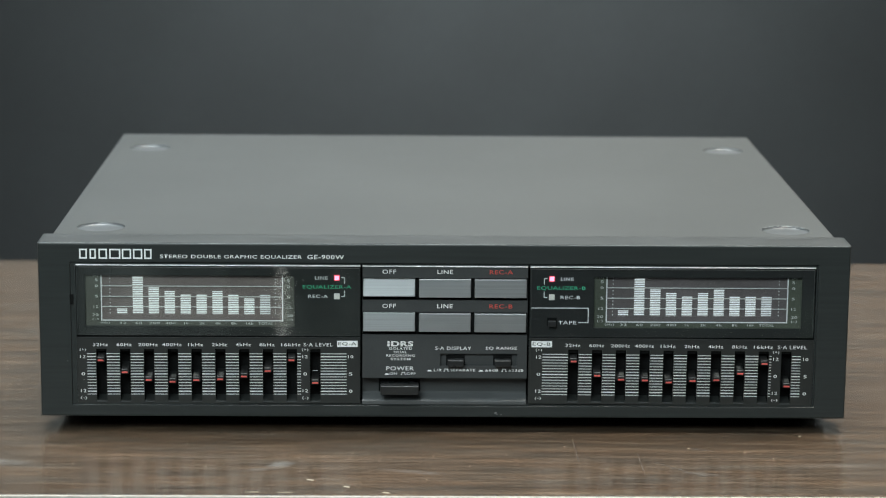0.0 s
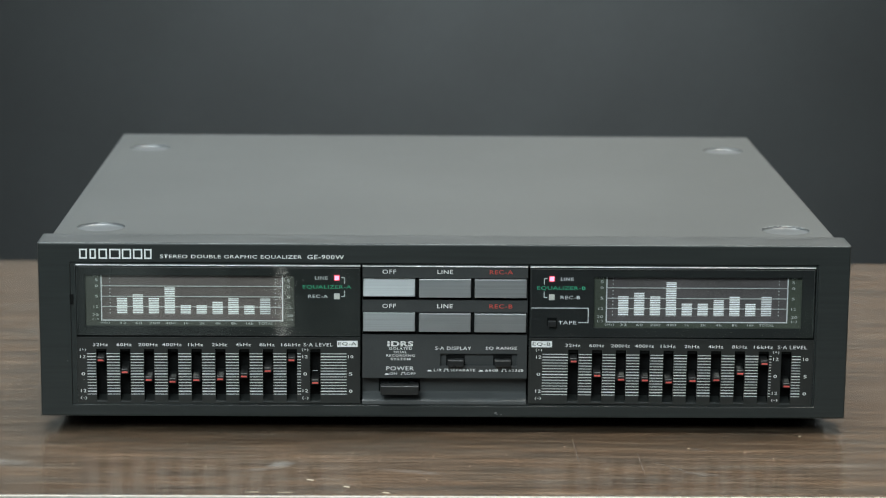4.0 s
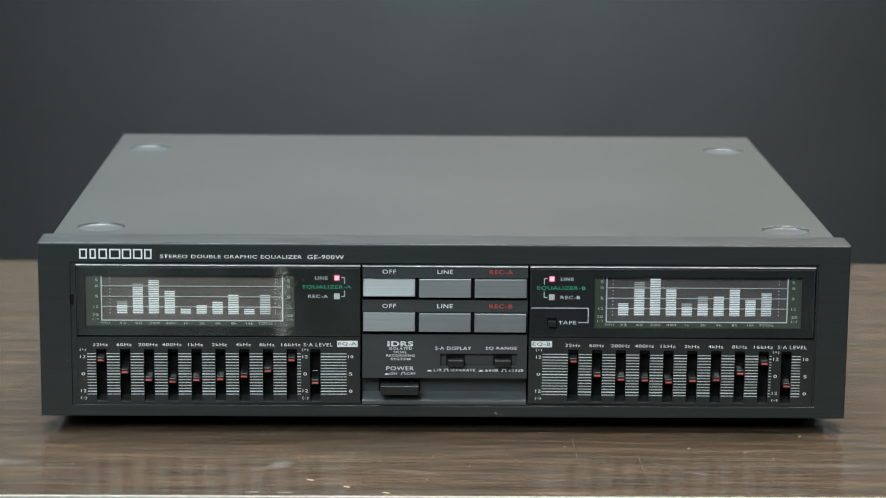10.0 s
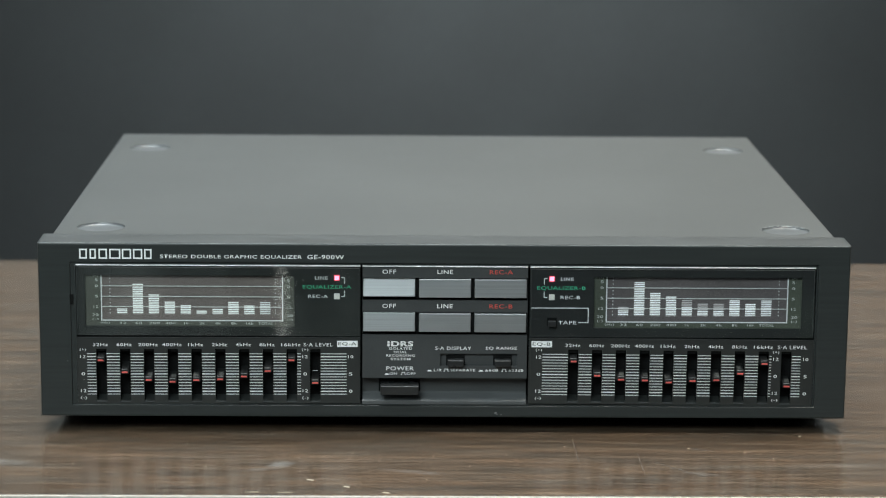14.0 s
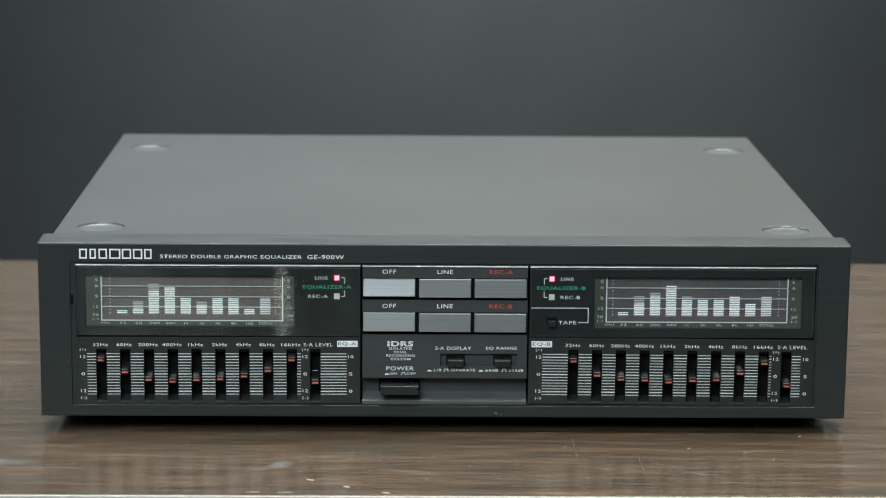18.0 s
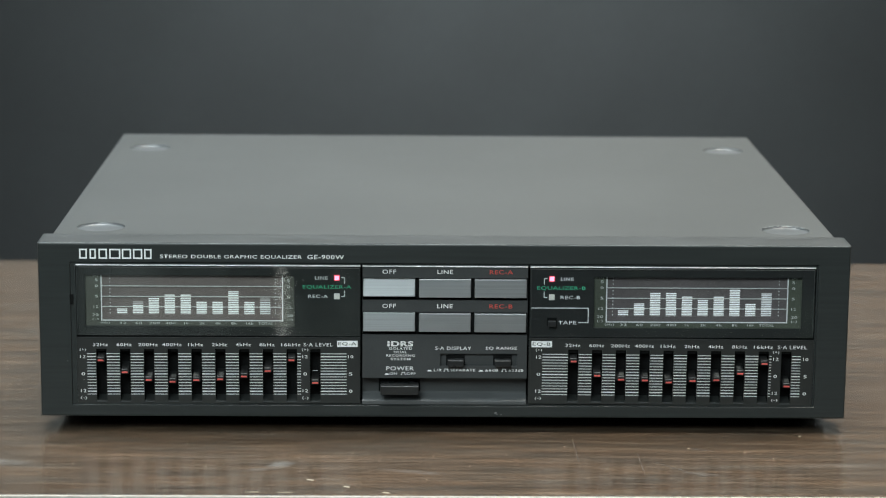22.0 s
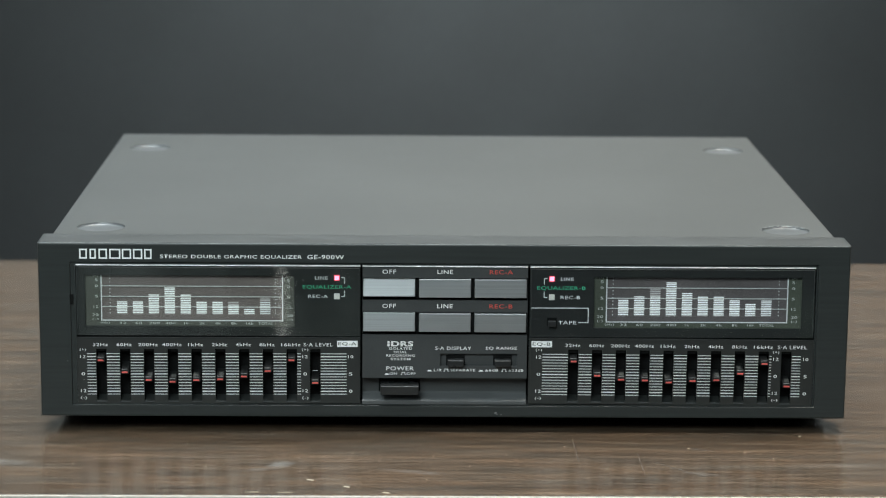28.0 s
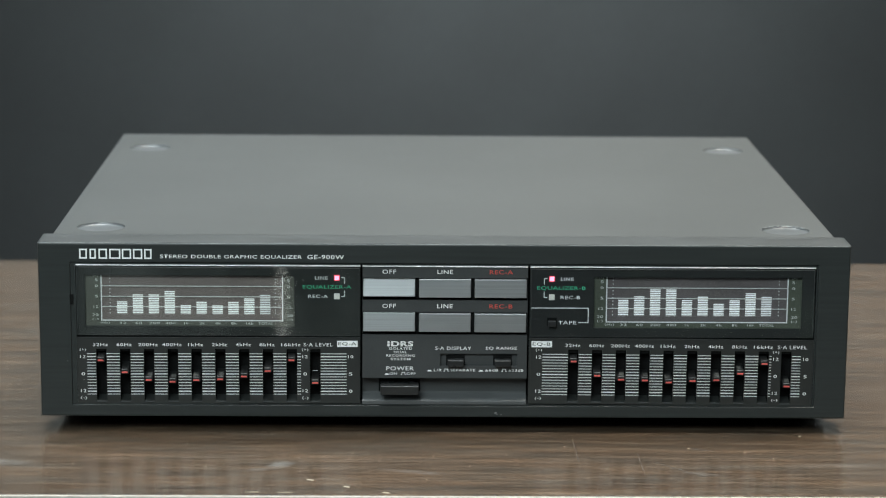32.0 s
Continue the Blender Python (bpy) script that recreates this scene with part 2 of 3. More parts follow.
    for v in me.vertices:
        v.co = ((left + (v.co.x - min(xs)) * sx) * MM, y * MM, (z - h / 2 + (v.co.y - min(ys)) * sz) * MM)
    me.materials.clear()
    me.materials.append(material)
    out = new("lettering", me)
    out.parent = parent
    return out


def flat_bars(bm, y, bars):
    """Printed bars x0, x1, z0, z1 on the upright plane y."""
    for x0, x1, z0, z1 in bars:
        bm.faces.new([bm.verts.new((x * MM, y * MM, z * MM)) for x, z in ((x0, z0), (x1, z0), (x1, z1), (x0, z1))])
    return bm


# ---- the room ----


def room_slab(name, x0, x1, y0, y1, z0, z1, material, label, category):
    bm = slab(x0 * 1000, x1 * 1000, y0 * 1000, y1 * 1000, z0 * 1000, z1 * 1000)
    return tagged(part(name, bm, material, None), label, category, "", "structure")


room_slab("floor", -2.6, 2.6, -3.0, 2.0, -0.80, -0.74, FLOORING, "grey floor below the table in dim light", "floor")
room_slab("wall_back", -2.6, 2.6, 2.0, 2.1, -0.74, 2.1, GREYPLASTER, "plain grey wall behind the charcoal backdrop", "wall")
room_slab("backdrop", -1.7, 1.7, 1.94, 1.97, -0.74, 0.30, WALLPAINT, "plain charcoal backdrop board standing behind the table", "backdrop")
# wall behind the camera; dark board and glowing gap added for pane reflections
OPENING_Y, OPENING_L, OPENING_R, OPENING_H = -2.6, -0.300, 0.665, 1.32
for name, x0, x1, z0 in (("wall_front", -2.6, OPENING_L, -0.74), ("wall_front_right", OPENING_R, 2.6, -0.74), ("wall_front_lintel", OPENING_L, OPENING_R, OPENING_H)):
    room_slab(name, x0, x1, OPENING_Y - 0.1, OPENING_Y, z0, 2.1, PLASTER, "plain dim wall behind the camera", "wall")
room_slab("wall_left", -2.7, -2.6, -2.7, 2.0, -0.74, 2.1, GREYPLASTER, "plain grey side wall in dim light", "wall")
room_slab("wall_right", 2.6, 2.7, -2.7, 2.0, -0.74, 2.1, GREYPLASTER, "plain grey side wall in dim light", "wall")
room_slab("ceiling", -2.6, 2.6, -3.0, 2.0, 2.1, 2.2, PLASTER, "plain dim ceiling above the table", "ceiling")

# dark uprights and board, unseen, darken what the panes reflect
for name, x0, x1 in (("door_frame_left", OPENING_L, -0.223), ("door_frame_right", 0.593, OPENING_R)):
    room_slab(name, x0, x1, OPENING_Y - 0.1, OPENING_Y + 0.015, -0.74, OPENING_H, DARKBOARD, "unseen dark upright added for the pane reflections", "door frame")
room_slab("dark_board_1", -0.208, 0.592, OPENING_Y - 0.05, OPENING_Y - 0.01, -0.735, OPENING_H - 0.005, DARKBOARD, "unseen dark board added for the pane reflections", "door")
# glowing board, unseen, puts a bright streak into the pane reflection
room_slab("glow_board", -0.9, 0.9, -3.0, -2.95, -0.74, 1.6, STREAKGLOW, "unseen glowing board added for a bright streak in the pane", "backdrop")

# ---- the table ----
table = tagged(new("table"), "dark brown wood laminate table with cream edge band", "table")
part("tabletop", slab(-620, 620, -116.1, 457, -28, 0, 0.5, 1), WOOD, table, "scuffed dark wood laminate top")
part("edge_band", slab(-620, 620, -119.0, -116.2, -28, -0.3, 1.0, 2), EDGE, table, "cream edge band")
for lx in (-580, 580):
    for ly in (-85, 420):
        part("leg", slab(lx - 25, lx + 25, ly - 25, ly + 25, -740, -28, 2), BEZEL, table)



def flake(x, y, length, width, lean):
    """A thin pale chip with a ragged outline, lying in the laminate."""
    bm = bmesh.new()
    n, ring = 12, []
    for k in range(n):
        a = 2 * math.pi * k / n
        r = 1 + random.uniform(-0.25, 0.2)
        u, w = math.cos(a) * length / 2 * r, math.sin(a) * width / 2 * r
        ring.append(bm.verts.new(((x + u * math.cos(lean) - w * math.sin(lean)) * MM, (y + u * math.sin(lean) + w * math.cos(lean)) * MM, 0.12 * MM)))
    top = bm.faces.new(ring)
    out = bmesh.ops.extrude_face_region(bm, geom=[top], use_keep_orig=True)
    for g in out["geom"]:
        if isinstance(g, bmesh.types.BMVert):
            g.co.z = 0.01 * MM
    bmesh.ops.recalc_face_normals(bm, faces=bm.faces[:])
    return bm


random.seed(4)
for x, y, length, width, lean in ((-69.7, -91.3, 4.6, 2.0, -0.5), (-51.0, -103.0, 4.2, 1.7, -0.5), (-31.0, -113.0, 4.8, 1.8, -0.35), (-82.0, -113.0, 8.0, 0.9, 0.05), (-98.0, -112.5, 7.0, 0.9, 0.0)):
    part("laminate_chip", flake(x, y, length, width, lean), SCUFF, table, "pale chip in the laminate")
for x, y, length, width, lean in ((69.9, -37.0, 54.0, 0.16, 1.585), (102.7, -58.0, 44.0, 0.16, 1.58), (121.7, -70.0, 37.0, 0.2, -0.83), (138.6, -34.0, 14.0, 0.5, -0.38)):
    part("scratch", flake(x, y, length, width, lean), DUST, table, "fine pale scratch")
specks = bmesh.new()
for k in range(46):
    x, y = random.uniform(-235, 235), random.uniform(-112, -22)
    r = random.choice((0.14, 0.18, 0.24, 0.34))
    bmesh.ops.create_icosphere(specks, subdivisions=1, radius=r * MM, matrix=Matrix.Translation((x * MM, y * MM, r * 0.4 * MM)) @ Matrix.Diagonal((1.6, 1, 0.5, 1)))
for x, y, r in ((194.7, -6.1, 0.55), (160.2, -38.6, 0.45), (131.0, -31.0, 0.5), (84.0, -70.0, 0.4)):
    bmesh.ops.create_icosphere(specks, subdivisions=1, radius=r * MM, matrix=Matrix.Translation((x * MM, y * MM, r * 0.4 * MM)) @ Matrix.Diagonal((1.4, 1, 0.5, 1)))
tagged(part("dust", specks, SCUFF, table, "pale dust specks"), kind="stuff")

# ---- the equaliser ----
UNIT = tagged(new("graphic_equalizer"), "black and grey double graphic equalizer, switched on, standing on the table", "equalizer")
UNIT.location = (0, 0, 0.0085)
H = 96.65


def cover():
    """The steel lid: a top with four stacking dishes, rolled edges and two sides."""
    bm = bmesh.new()
    x, y0, y1, r = 215.6, 24.8, 381.8, 1.6
    ring = [bm.verts.new((a * MM, b * MM, H * MM)) for a, b in ((-x + r, y0), (x - r, y0), (x - r, y1 - r), (-x + r, y1 - r))]
    edges = [bm.edges.new((ring[i], ring[(i + 1) % 4])) for i in range(4)]
    for cx in (-191, 191):
        for cy in (45, 322):
            rim = [bm.verts.new(((cx + 13.4 * math.cos(k * math.pi / 20)) * MM, (cy + 13.4 * math.sin(k * math.pi / 20)) * MM, H * MM)) for k in range(40)]
            edges += [bm.edges.new((rim[i], rim[(i + 1) % 40])) for i in range(40)]
    bmesh.ops.triangle_fill(bm, use_beauty=True, use_dissolve=False, edges=edges)
    prev = ring
    for k in range(1, 5):
        a = k * math.pi / 8
        o, d = r * math.sin(a), r * (1 - math.cos(a))
        cur = [bm.verts.new((p * MM, q * MM, (H - d) * MM)) for p, q in ((-x + r - o, y0), (x - r + o, y0), (x - r + o, y1 - r + o), (-x + r - o, y1 - r + o))]
        for i in (1, 2, 3):
            bm.faces.new([prev[i], prev[(i + 1) % 4], cur[(i + 1) % 4], cur[i]])
        prev = cur
    low = [bm.verts.new((v.co.x, v.co.y, 0.4 * MM)) for v in prev]
    for i in (1, 2, 3):
        bm.faces.new([prev[i], prev[(i + 1) % 4], low[(i + 1) % 4], low[i]])
    bmesh.ops.recalc_face_normals(bm, faces=bm.faces[:])
    return bm


part("cover", cover(), COVER, UNIT, "grey painted steel cover with four round stacking dishes")


def stacking_dish(cx, cy):
    """A shallow pressed dish: steep rounded wall and flat floor."""
    bm, last = bmesh.new(), None
    for rad, drop in ((13.4, 0.0), (13.32, 0.15), (13.2, 0.75), (12.9, 1.15), (12.0, 1.45), (9.8, 1.6)):
        ring = [bm.verts.new(((cx + rad * math.cos(k * math.pi / 20)) * MM, (cy + rad * math.sin(k * math.pi / 20)) * MM, (H - drop) * MM)) for k in range(40)]
        for i in range(40 if last else 0):
            bm.faces.new([last[i], last[(i + 1) % 40], ring[(i + 1) % 40], ring[i]])
        last = ring
    bm.faces.new(last)
    return bm


# smoother than the cover; base colour lightened to lift the glint
for cx in (-191, 191):
    for cy in (45, 322):
        part("stacking_dish", stacking_dish(cx, cy), DISHSTEEL, UNIT, "round pressed dish, smooth, colour lightened for its glint", True)
# bare metal along one worn rim
for a0, a1 in ((28, 44), (50, 57), (66, 92), (97, 103), (112, 128), (134, 150)):
    bm, last = bmesh.new(), None
    for k in range(7):
        a = radians(a0 + (a1 - a0) * k / 6)
        wide = 0.55 + 0.35 * math.sin(k * math.pi / 6) + random.uniform(-0.1, 0.1)
        cur = [bm.verts.new(((191 + r * math.cos(a)) * MM, (45 + r * math.sin(a)) * MM, (H + dz) * MM)) for r, dz in ((13.45 + wide * 0.2, 0.05), (13.3, 0.0), (13.0 - wide * 0.2, -0.6))]
        for i in range(2 if last else 0):
            bm.faces.new([last[i], cur[i], cur[i + 1], last[i + 1]])
        last = cur
    part("worn_rim", bm, WORN_GLINT, UNIT, "bare metal on the worn dish rim")
random.seed(11)
bm = bmesh.new()
for k in range(34):
    r = random.choice((0.12, 0.15, 0.2, 0.27))
    bmesh.ops.create_icosphere(bm, subdivisions=1, radius=r * MM, matrix=Matrix.Translation((random.uniform(-205, 205) * MM, random.uniform(30, 370) * MM, (H + 0.02) * MM)) @ Matrix.Diagonal((1.5, 1.2, 0.4, 1)))
for x, y, r in ((-101.0, 92.0, 0.42), (-62.0, 60.0, 0.3), (40.0, 120.0, 0.3)):
    bmesh.ops.create_icosphere(bm, subdivisions=1, radius=r * MM, matrix=Matrix.Translation((x * MM, y * MM, (H + 0.02) * MM)) @ Matrix.Diagonal((1.3, 2.2, 0.4, 1)))
tagged(part("cover_dust", bm, SCUFF, UNIT, "pale dust specks on the cover"), kind="stuff")
part("chassis", slab(-215.4, 215.4, 24, 378, 0.3, 12, 0.4), BLACK, UNIT, "black underside")
for fx in (-191, 191):
    for fy in (45, 322):
        part("foot", disc(fx, fy, -8.5, 13, 10.5, 32, 0.8), BLACK, UNIT, "black rubber foot")


def bezel():
    """The moulded front frame with its deep rectangular opening."""
    bm = bmesh.new()

    def loop(x0, x1, z0, z1, y):
        return [bm.verts.new((a * MM, y * MM, b * MM)) for a, b in ((x0, z0), (x1, z0), (x1, z1), (x0, z1))]

    rows = [loop(-219.4, 219.4, 0.6, H - 0.6, 24.8), loop(-220, 220, 0, H, 24.2), loop(-220, 220, 0, H, 0.9), loop(-219.75, 219.75, 0.25, H - 0.25, 0.25),
            loop(-219.1, 219.1, 0.9, H - 0.9, 0), loop(-203.0, 203.0, 6.3, 86.2, 0), loop(-202.85, 202.85, 6.42, 86.05, 0.15), loop(-202.85, 202.85, 6.42, 86.05, 12)]
    for a, b in zip(rows, rows[1:]):
        for i in range(4):
            bm.faces.new([a[i], a[(i + 1) % 4], b[(i + 1) % 4], b[i]])
    bmesh.ops.recalc_face_normals(bm, faces=bm.faces[:])
    return bm


part("bezel", bezel(), BEZEL, UNIT, "black satin front frame")
part("inner_frame", holed_plate(-202.7, 202.7, 6.6, 85.9, 0.9, 3.4, [(-200.0, 201.9, 7.0, 85.0)]), BEZEL, UNIT)
# black block stands in for the dark of a notch
part("notch_shade", slab(-203.2, -201.4, -0.05, 1.2, 62.5, 68.0), BLACK, UNIT)
part("bezel_back", slab(-216, 216, 12, 24.6, 1.0, 95.5), BLACK, UNIT)

# lighter copy of the frame's black, for the light its top catches
part("lit_top", slab(-219.0, 219.0, 1.0, 24.4, H - 0.2, H + 0.06, 0.05), LITBLACK, UNIT, "top of the black frame, lightened as if lit")
# pale strip stands in for the highlight along the front bevel
part("edge_glint", slab(-219.2, 219.2, 0.12, 0.6, H - 0.48, H - 0.14, 0.1), WORN_GLINT, UNIT, "bright strip as highlight of the front edge")
# added strip, unseen, keeps a pale reflection off the table below
part("underside_blocker", slab(-218.6, 218.6, 1.6, 24.0, -0.3, 0.05, 0.1), BLACK, UNIT, "added matt black strip under the frame")

# brand mark: seven plain white outlined shapes
bm = bmesh.new()
for i, (xa, xb) in enumerate(((-197.6, -193.4), (-192.0, -188.6), (-187.2, -182.6), (-181.4, -175.4), (-174.6, -169.6), (-168.6, -163.6), (-162.6, -158.6))):
    flat_bars(bm, -0.06, [(xa, xa + 0.8, 87.8, 93.3), (xb - 0.8, xb, 87.8, 93.3), (xa + 0.8, xb - 0.8, 92.5, 93.3), (xa + 0.8, xb - 0.8, 87.8, 88.6)])
part("brand_mark", bm, WHITE, UNIT, "white outlined brand mark")
lettering("STEREO DOUBLE GRAPHIC EQUALIZER", -154.0, 89.1, 76.4, 2.5, -0.06, WHITE, UNIT, "l")
lettering("GE-900W", -74.6, 89.3, 19.8, 2.6, -0.06, WHITE, UNIT, "l")

# small paint chips on the frame
for x, y, z, r in ((-178.3, 6.0, H + 0.07, 0.55), (-181.0, 7.5, H + 0.07, 0.3)):
    bm = bmesh.new()
    bmesh.ops.create_icosphere(bm, subdivisions=1, radius=r * MM, matrix=Matrix.Translation((x * MM, y * MM, z * MM)) @ Matrix.Diagonal((1.8, 1, 0.1, 1)))
    part("paint_chip", bm, SCUFF, UNIT)
for x, z, r in ((28.2, 2.6, 0.55), (29.0, 1.9, 0.3), (31.2, 1.6, 0.28), (-196.3, 20.5, 0.22), (-205.0, 31.0, 0.2)):
    bm = bmesh.new()
    bmesh.ops.create_icosphere(bm, subdivisions=1, radius=r * MM, matrix=Matrix.Translation((x * MM, -0.02 * MM, z * MM)) @ Matrix.Diagonal((1.5, 0.1, 1, 1)))
    part("paint_chip", bm, DULL, UNIT)

# ---- displays ----
STRIPE, BASE = 0.985, 56.6
BANDS = ("32", "60", "200", "400", "1k", "2k", "4k", "8k", "16k", "TOTAL")
WIDE = {"32": 3.6, "60": 3.6, "200": 5.5, "400": 5.5, "1k": 2.3, "2k": 3.0, "4k": 3.1, "8k": 3.0, "16k": 3.8, "TOTAL": 8.0}
bars, glows = {}, {}


def display(side, x0, x1, tube0, tube1, lift, g0, g1, first, pitch, dots):
    """One analyser: black surround, smoked tube with its scales, ten lit columns, glass."""
    holder = part("spectrum_display", holed_plate(x0, x1, 45.2, 84.0, 1.2, 2.2, [(tube0, tube1, 50.3, 78.6)]), PANEL, UNIT, "smoked glass spectrum display with lit white columns")
    part("tube_plate", slab(tube0 - 2, tube1 + 2, 3.7, 4.2, 37.6, 81), TUBE[side], holder)
    part("lower_mask", slab(tube0 - 1, tube1 + 1, 2.7, 2.9, 48.5, 53.2 + lift), TUBEMASK[side], holder)
    part("tube_sill", slab(g0 + 0.41, g1 - 0.41, 2.7, 2.9, 53.21 + lift, BASE + lift), TUBE[side], holder)
    part("side_mask", slab(tube0 - 1, g0 + 0.4, 2.7, 2.9, 53.21 + lift, 80), TUBEMASK[side], holder)
    part("side_mask", slab(g1 - 0.4, tube1 + 1, 2.7, 2.9, 53.21 + lift, 80), TUBEMASK[side], holder)
    ya, z0 = 2.62, lift
    part("axis_line", flat_bars(bmesh.new(), ya, [(g0 + 0.2, g0 + 0.8, z0 + 52.9, z0 + 78.2)]), WHITE, holder)
    part("axis_line", flat_bars(bmesh.new(), ya, [(g1 - 0.7, g1 - 0.1, z0 + 52.9, z0 + 78.2)]), WHITE, holder)
    part("axis_line", flat_bars(bmesh.new(), ya, [(g0 + 0.9, g1 - 0.9, z0 + 52.95, z0 + 53.5)]), WHITE, holder)
    for z in (72.3, 66.5, 60.8):
        part("scale_line", flat_bars(bmesh.new(), ya, [(g0 + 0.9, g1 - 0.9, z0 + z - 0.21, z0 + z + 0.21)]), DIMPRINT, holder)
    for k in range(12):
        for xd in dots:
            part("scale_dot", flat_bars(bmesh.new(), ya, [(xd - 0.26, xd + 0.26, z0 + 57.0 + k * 1.91, z0 + 57.5 + k * 1.91)]), WHITE, holder)
    for x, al in ((g0 - 1.3, "r"), (g1 + 1.9, "l")):
        for txt, z, w in (("(+)", 77.9, 2.6), ("5", 75.6, 1.6), ("0", 72.3, 1.6), ("5", 66.5, 1.6), ("12", 60.7, 2.5), ("20", 56.2, 3.3), ("(-)", 53.7, 3.2)):
            lettering(txt, x, z0 + z, w, 1.6, ya, DIMPRINT, holder, al, 0.0)
    lettering("(Hz)", g0 + 2.3, z0 + 51.7, 5.0, 1.6, ya, DIMPRINT, holder, "c", 0.0)
    for i, b in enumerate(BANDS):
        lettering(b, first + i * pitch + 0.3, z0 + 51.7, WIDE[b], 1.45, ya, DIMPRINT, holder, "c", 0.0)
    made, fading = [], []
    for i in range(10):
        for name, depth, lit, row in (("bar", 3.4, SEGMENT if i < 9 else SEGMENT_TOTAL, made), ("fading_bar", 3.6, SEGMENT_FADING, fading)):
            bm = bmesh.new()
            for k in range(21):
                block(bm, -2.78, 2.78, -0.1, 0.0, -k * STRIPE - 0.58, -k * STRIPE - 0.08)
            ob = part(name, bm, lit, holder)
            ob.location = ((first + i * pitch) * MM, depth * MM, (BASE + lift) * MM)
            row.append(ob)
    bars[side], glows[side] = made, fading
    pane = part("glass", slab(x0 + 0.1, x1 - 0.1, 0.6, 1.0, 45.3, 83.7), GLASS[side], holder, "smoked glossy acrylic window")
    pane.visible_shadow = False
    bm = bmesh.new()
    for k in range(26):
        r, low = random.choice((0.08, 0.1, 0.13, 0.18)), random.random() < 0.45
        bmesh.ops.create_icosphere(bm, subdivisions=1, radius=r * MM, matrix=Matrix.Translation((random.uniform(x0 + 2, x1 - 2) * MM, 0.58 * MM, (random.uniform(46, 49) if low else random.uniform(46, 83)) * MM)) @ Matrix.Diagonal((1.4, 0.3, 1, 1)))
    tagged(part("pane_dust", bm, PANEDUST, holder, "pale dust specks on the pane"), kind="stuff")
    return holder


PANEDUST = surface("pane_dust", (0.13, 0.13, 0.11), 0.8, 0.0, 0.3, 300.0, 900.0, 0.0)
DIMPRINT = surface("grey_green_print", (0.74, 0.77, 0.74), 0.6, 0.0, 0.05, 120.0, 900.0, 0.0)
dispA = display("a", -199.8, -46.0, -195.1, -81.8, 0.0, -186.9, -87.8, -175.35, 8.63, (-181.7, -92.1))
dispB = display("b", 46.2, 201.4, 81.0, 194.3, 0.2, 87.5, 187.1, 97.2, 8.684, (91.4, 181.9))

# indicator groups beside the tubes
for side, holder, led, tx, al, name in (("A", dispA, -58.7, -62.6, "r", "EQUALIZER-A"), ("B", dispB, 58.0, 61.8, "l", "EQUALIZER-B")):
    part("indicator_lamp", slab(led - 1.55, led + 1.55, 0.9, 2.0, 76.0, 79.2, 0.2), LED_ON, holder, "glowing pink-red indicator lamp")
    part("lamp_core", slab(led - 1.15, led + 1.15, 0.8, 1.0, 76.45, 78.8, 0.1), LED_CORE, holder)
    part("indicator_lamp", slab(led - 1.55, led + 1.55, 0.9, 2.0, 65.8, 69.0, 0.2), LED_OFF, holder, "unlit white indicator lamp")
    lettering("LINE", tx - (1 if al == "r" else -1), 77.5, 7.0, 2.0, 1.1, WHITE, holder, al)
    lettering("REC-" + side, tx - (1 if al == "r" else -1), 67.3, 10.6, 2.0, 1.1, WHITE, holder, al)
    lettering(name, -50.9 if side == "A" else 50.0, 72.4, 26.3, 2.5, 1.1, GREEN, holder, "r" if side == "A" else "l", 0.0)
    s = 1 if side == "A" else -1
    bx = led + s * 4.2
    bm = bmesh.new()
    xa, xb = sorted((led + s * 2.4, bx))
    flat_bars(bm, 1.1, [(xa, xb, 77.6, 78.0), (xa, xb, 67.1, 67.5), (bx - 0.2, bx + 0.2, 74.4, 77.6), (bx - 0.2, bx + 0.2, 67.5, 70.6)])
    part("bracket_line", bm, WHITE, holder)
bm = bmesh.new()
flat_bars(bm, 1.1, [(46.8, 78.2, 61.2, 61.6), (77.8, 78.2, 53.2, 61.2), (72.6, 77.8, 53.2, 53.6)])
part("bracket_line", bm, WHITE, dispB)
# black sheet as the shaded gap around the switch
part("tape_hole_shade", slab(55.7, 60.9, 1.02, 1.2, 51.2, 56.0), BLACK, dispB)
part("tape_switch", slab(56.2, 60.4, -1.5, 2.0, 51.4, 54.4, 0.35), KEYCAP, dispB, "small black push switch")
lettering("TAPE", 61.8, 53.3, 9.8, 2.1, 1.1, WHITE, dispB, "l")

# added black strips block the lit columns where they sink
for xa, xb in ((-201.5, -45.5), (45.5, 202.0)):
    part("column_blocker", slab(xa, xb, 2.3, 2.65, 36.0, 50.0), BLACK, UNIT)

# pale strips stand in for the highlights along the pane edges
for xa, xb in ((-199.3, -46.6), (46.8, 200.8)):
    part("glass_edge_glint", slab(xa, xb, 0.3, 0.55, 83.05, 83.22), DULL, UNIT)
    for xe in (xa, xb - 0.25):
        part("glass_edge_glint", slab(xe, xe + 0.25, 0.3, 0.55, 46.2, 83.0), GREYPANEL, UNIT)

# bright top trims of the three inner panels, pale to carry the chamfer highlight
for xa, xb in ((-199.8, -46.0), (-44.8, 44.9), (46.2, 201.4)):
    bm = bmesh.new()
    v = [bm.verts.new((x * MM, y * MM, z * MM)) for x in (xa, xb) for y, z in ((-0.1, 84.1), (-0.15, 84.25), (0.2, 84.65), (3.0, 84.75))]
    for i in range(3):
        bm.faces.new([v[i], v[i + 4], v[i + 5], v[i + 1]])
    part("trim_strip", bm, TRIM, UNIT, "thin bright trim strip")

# ---- slider banks ----
LINES = [35.1 - k * 1.62 for k in range(15)]


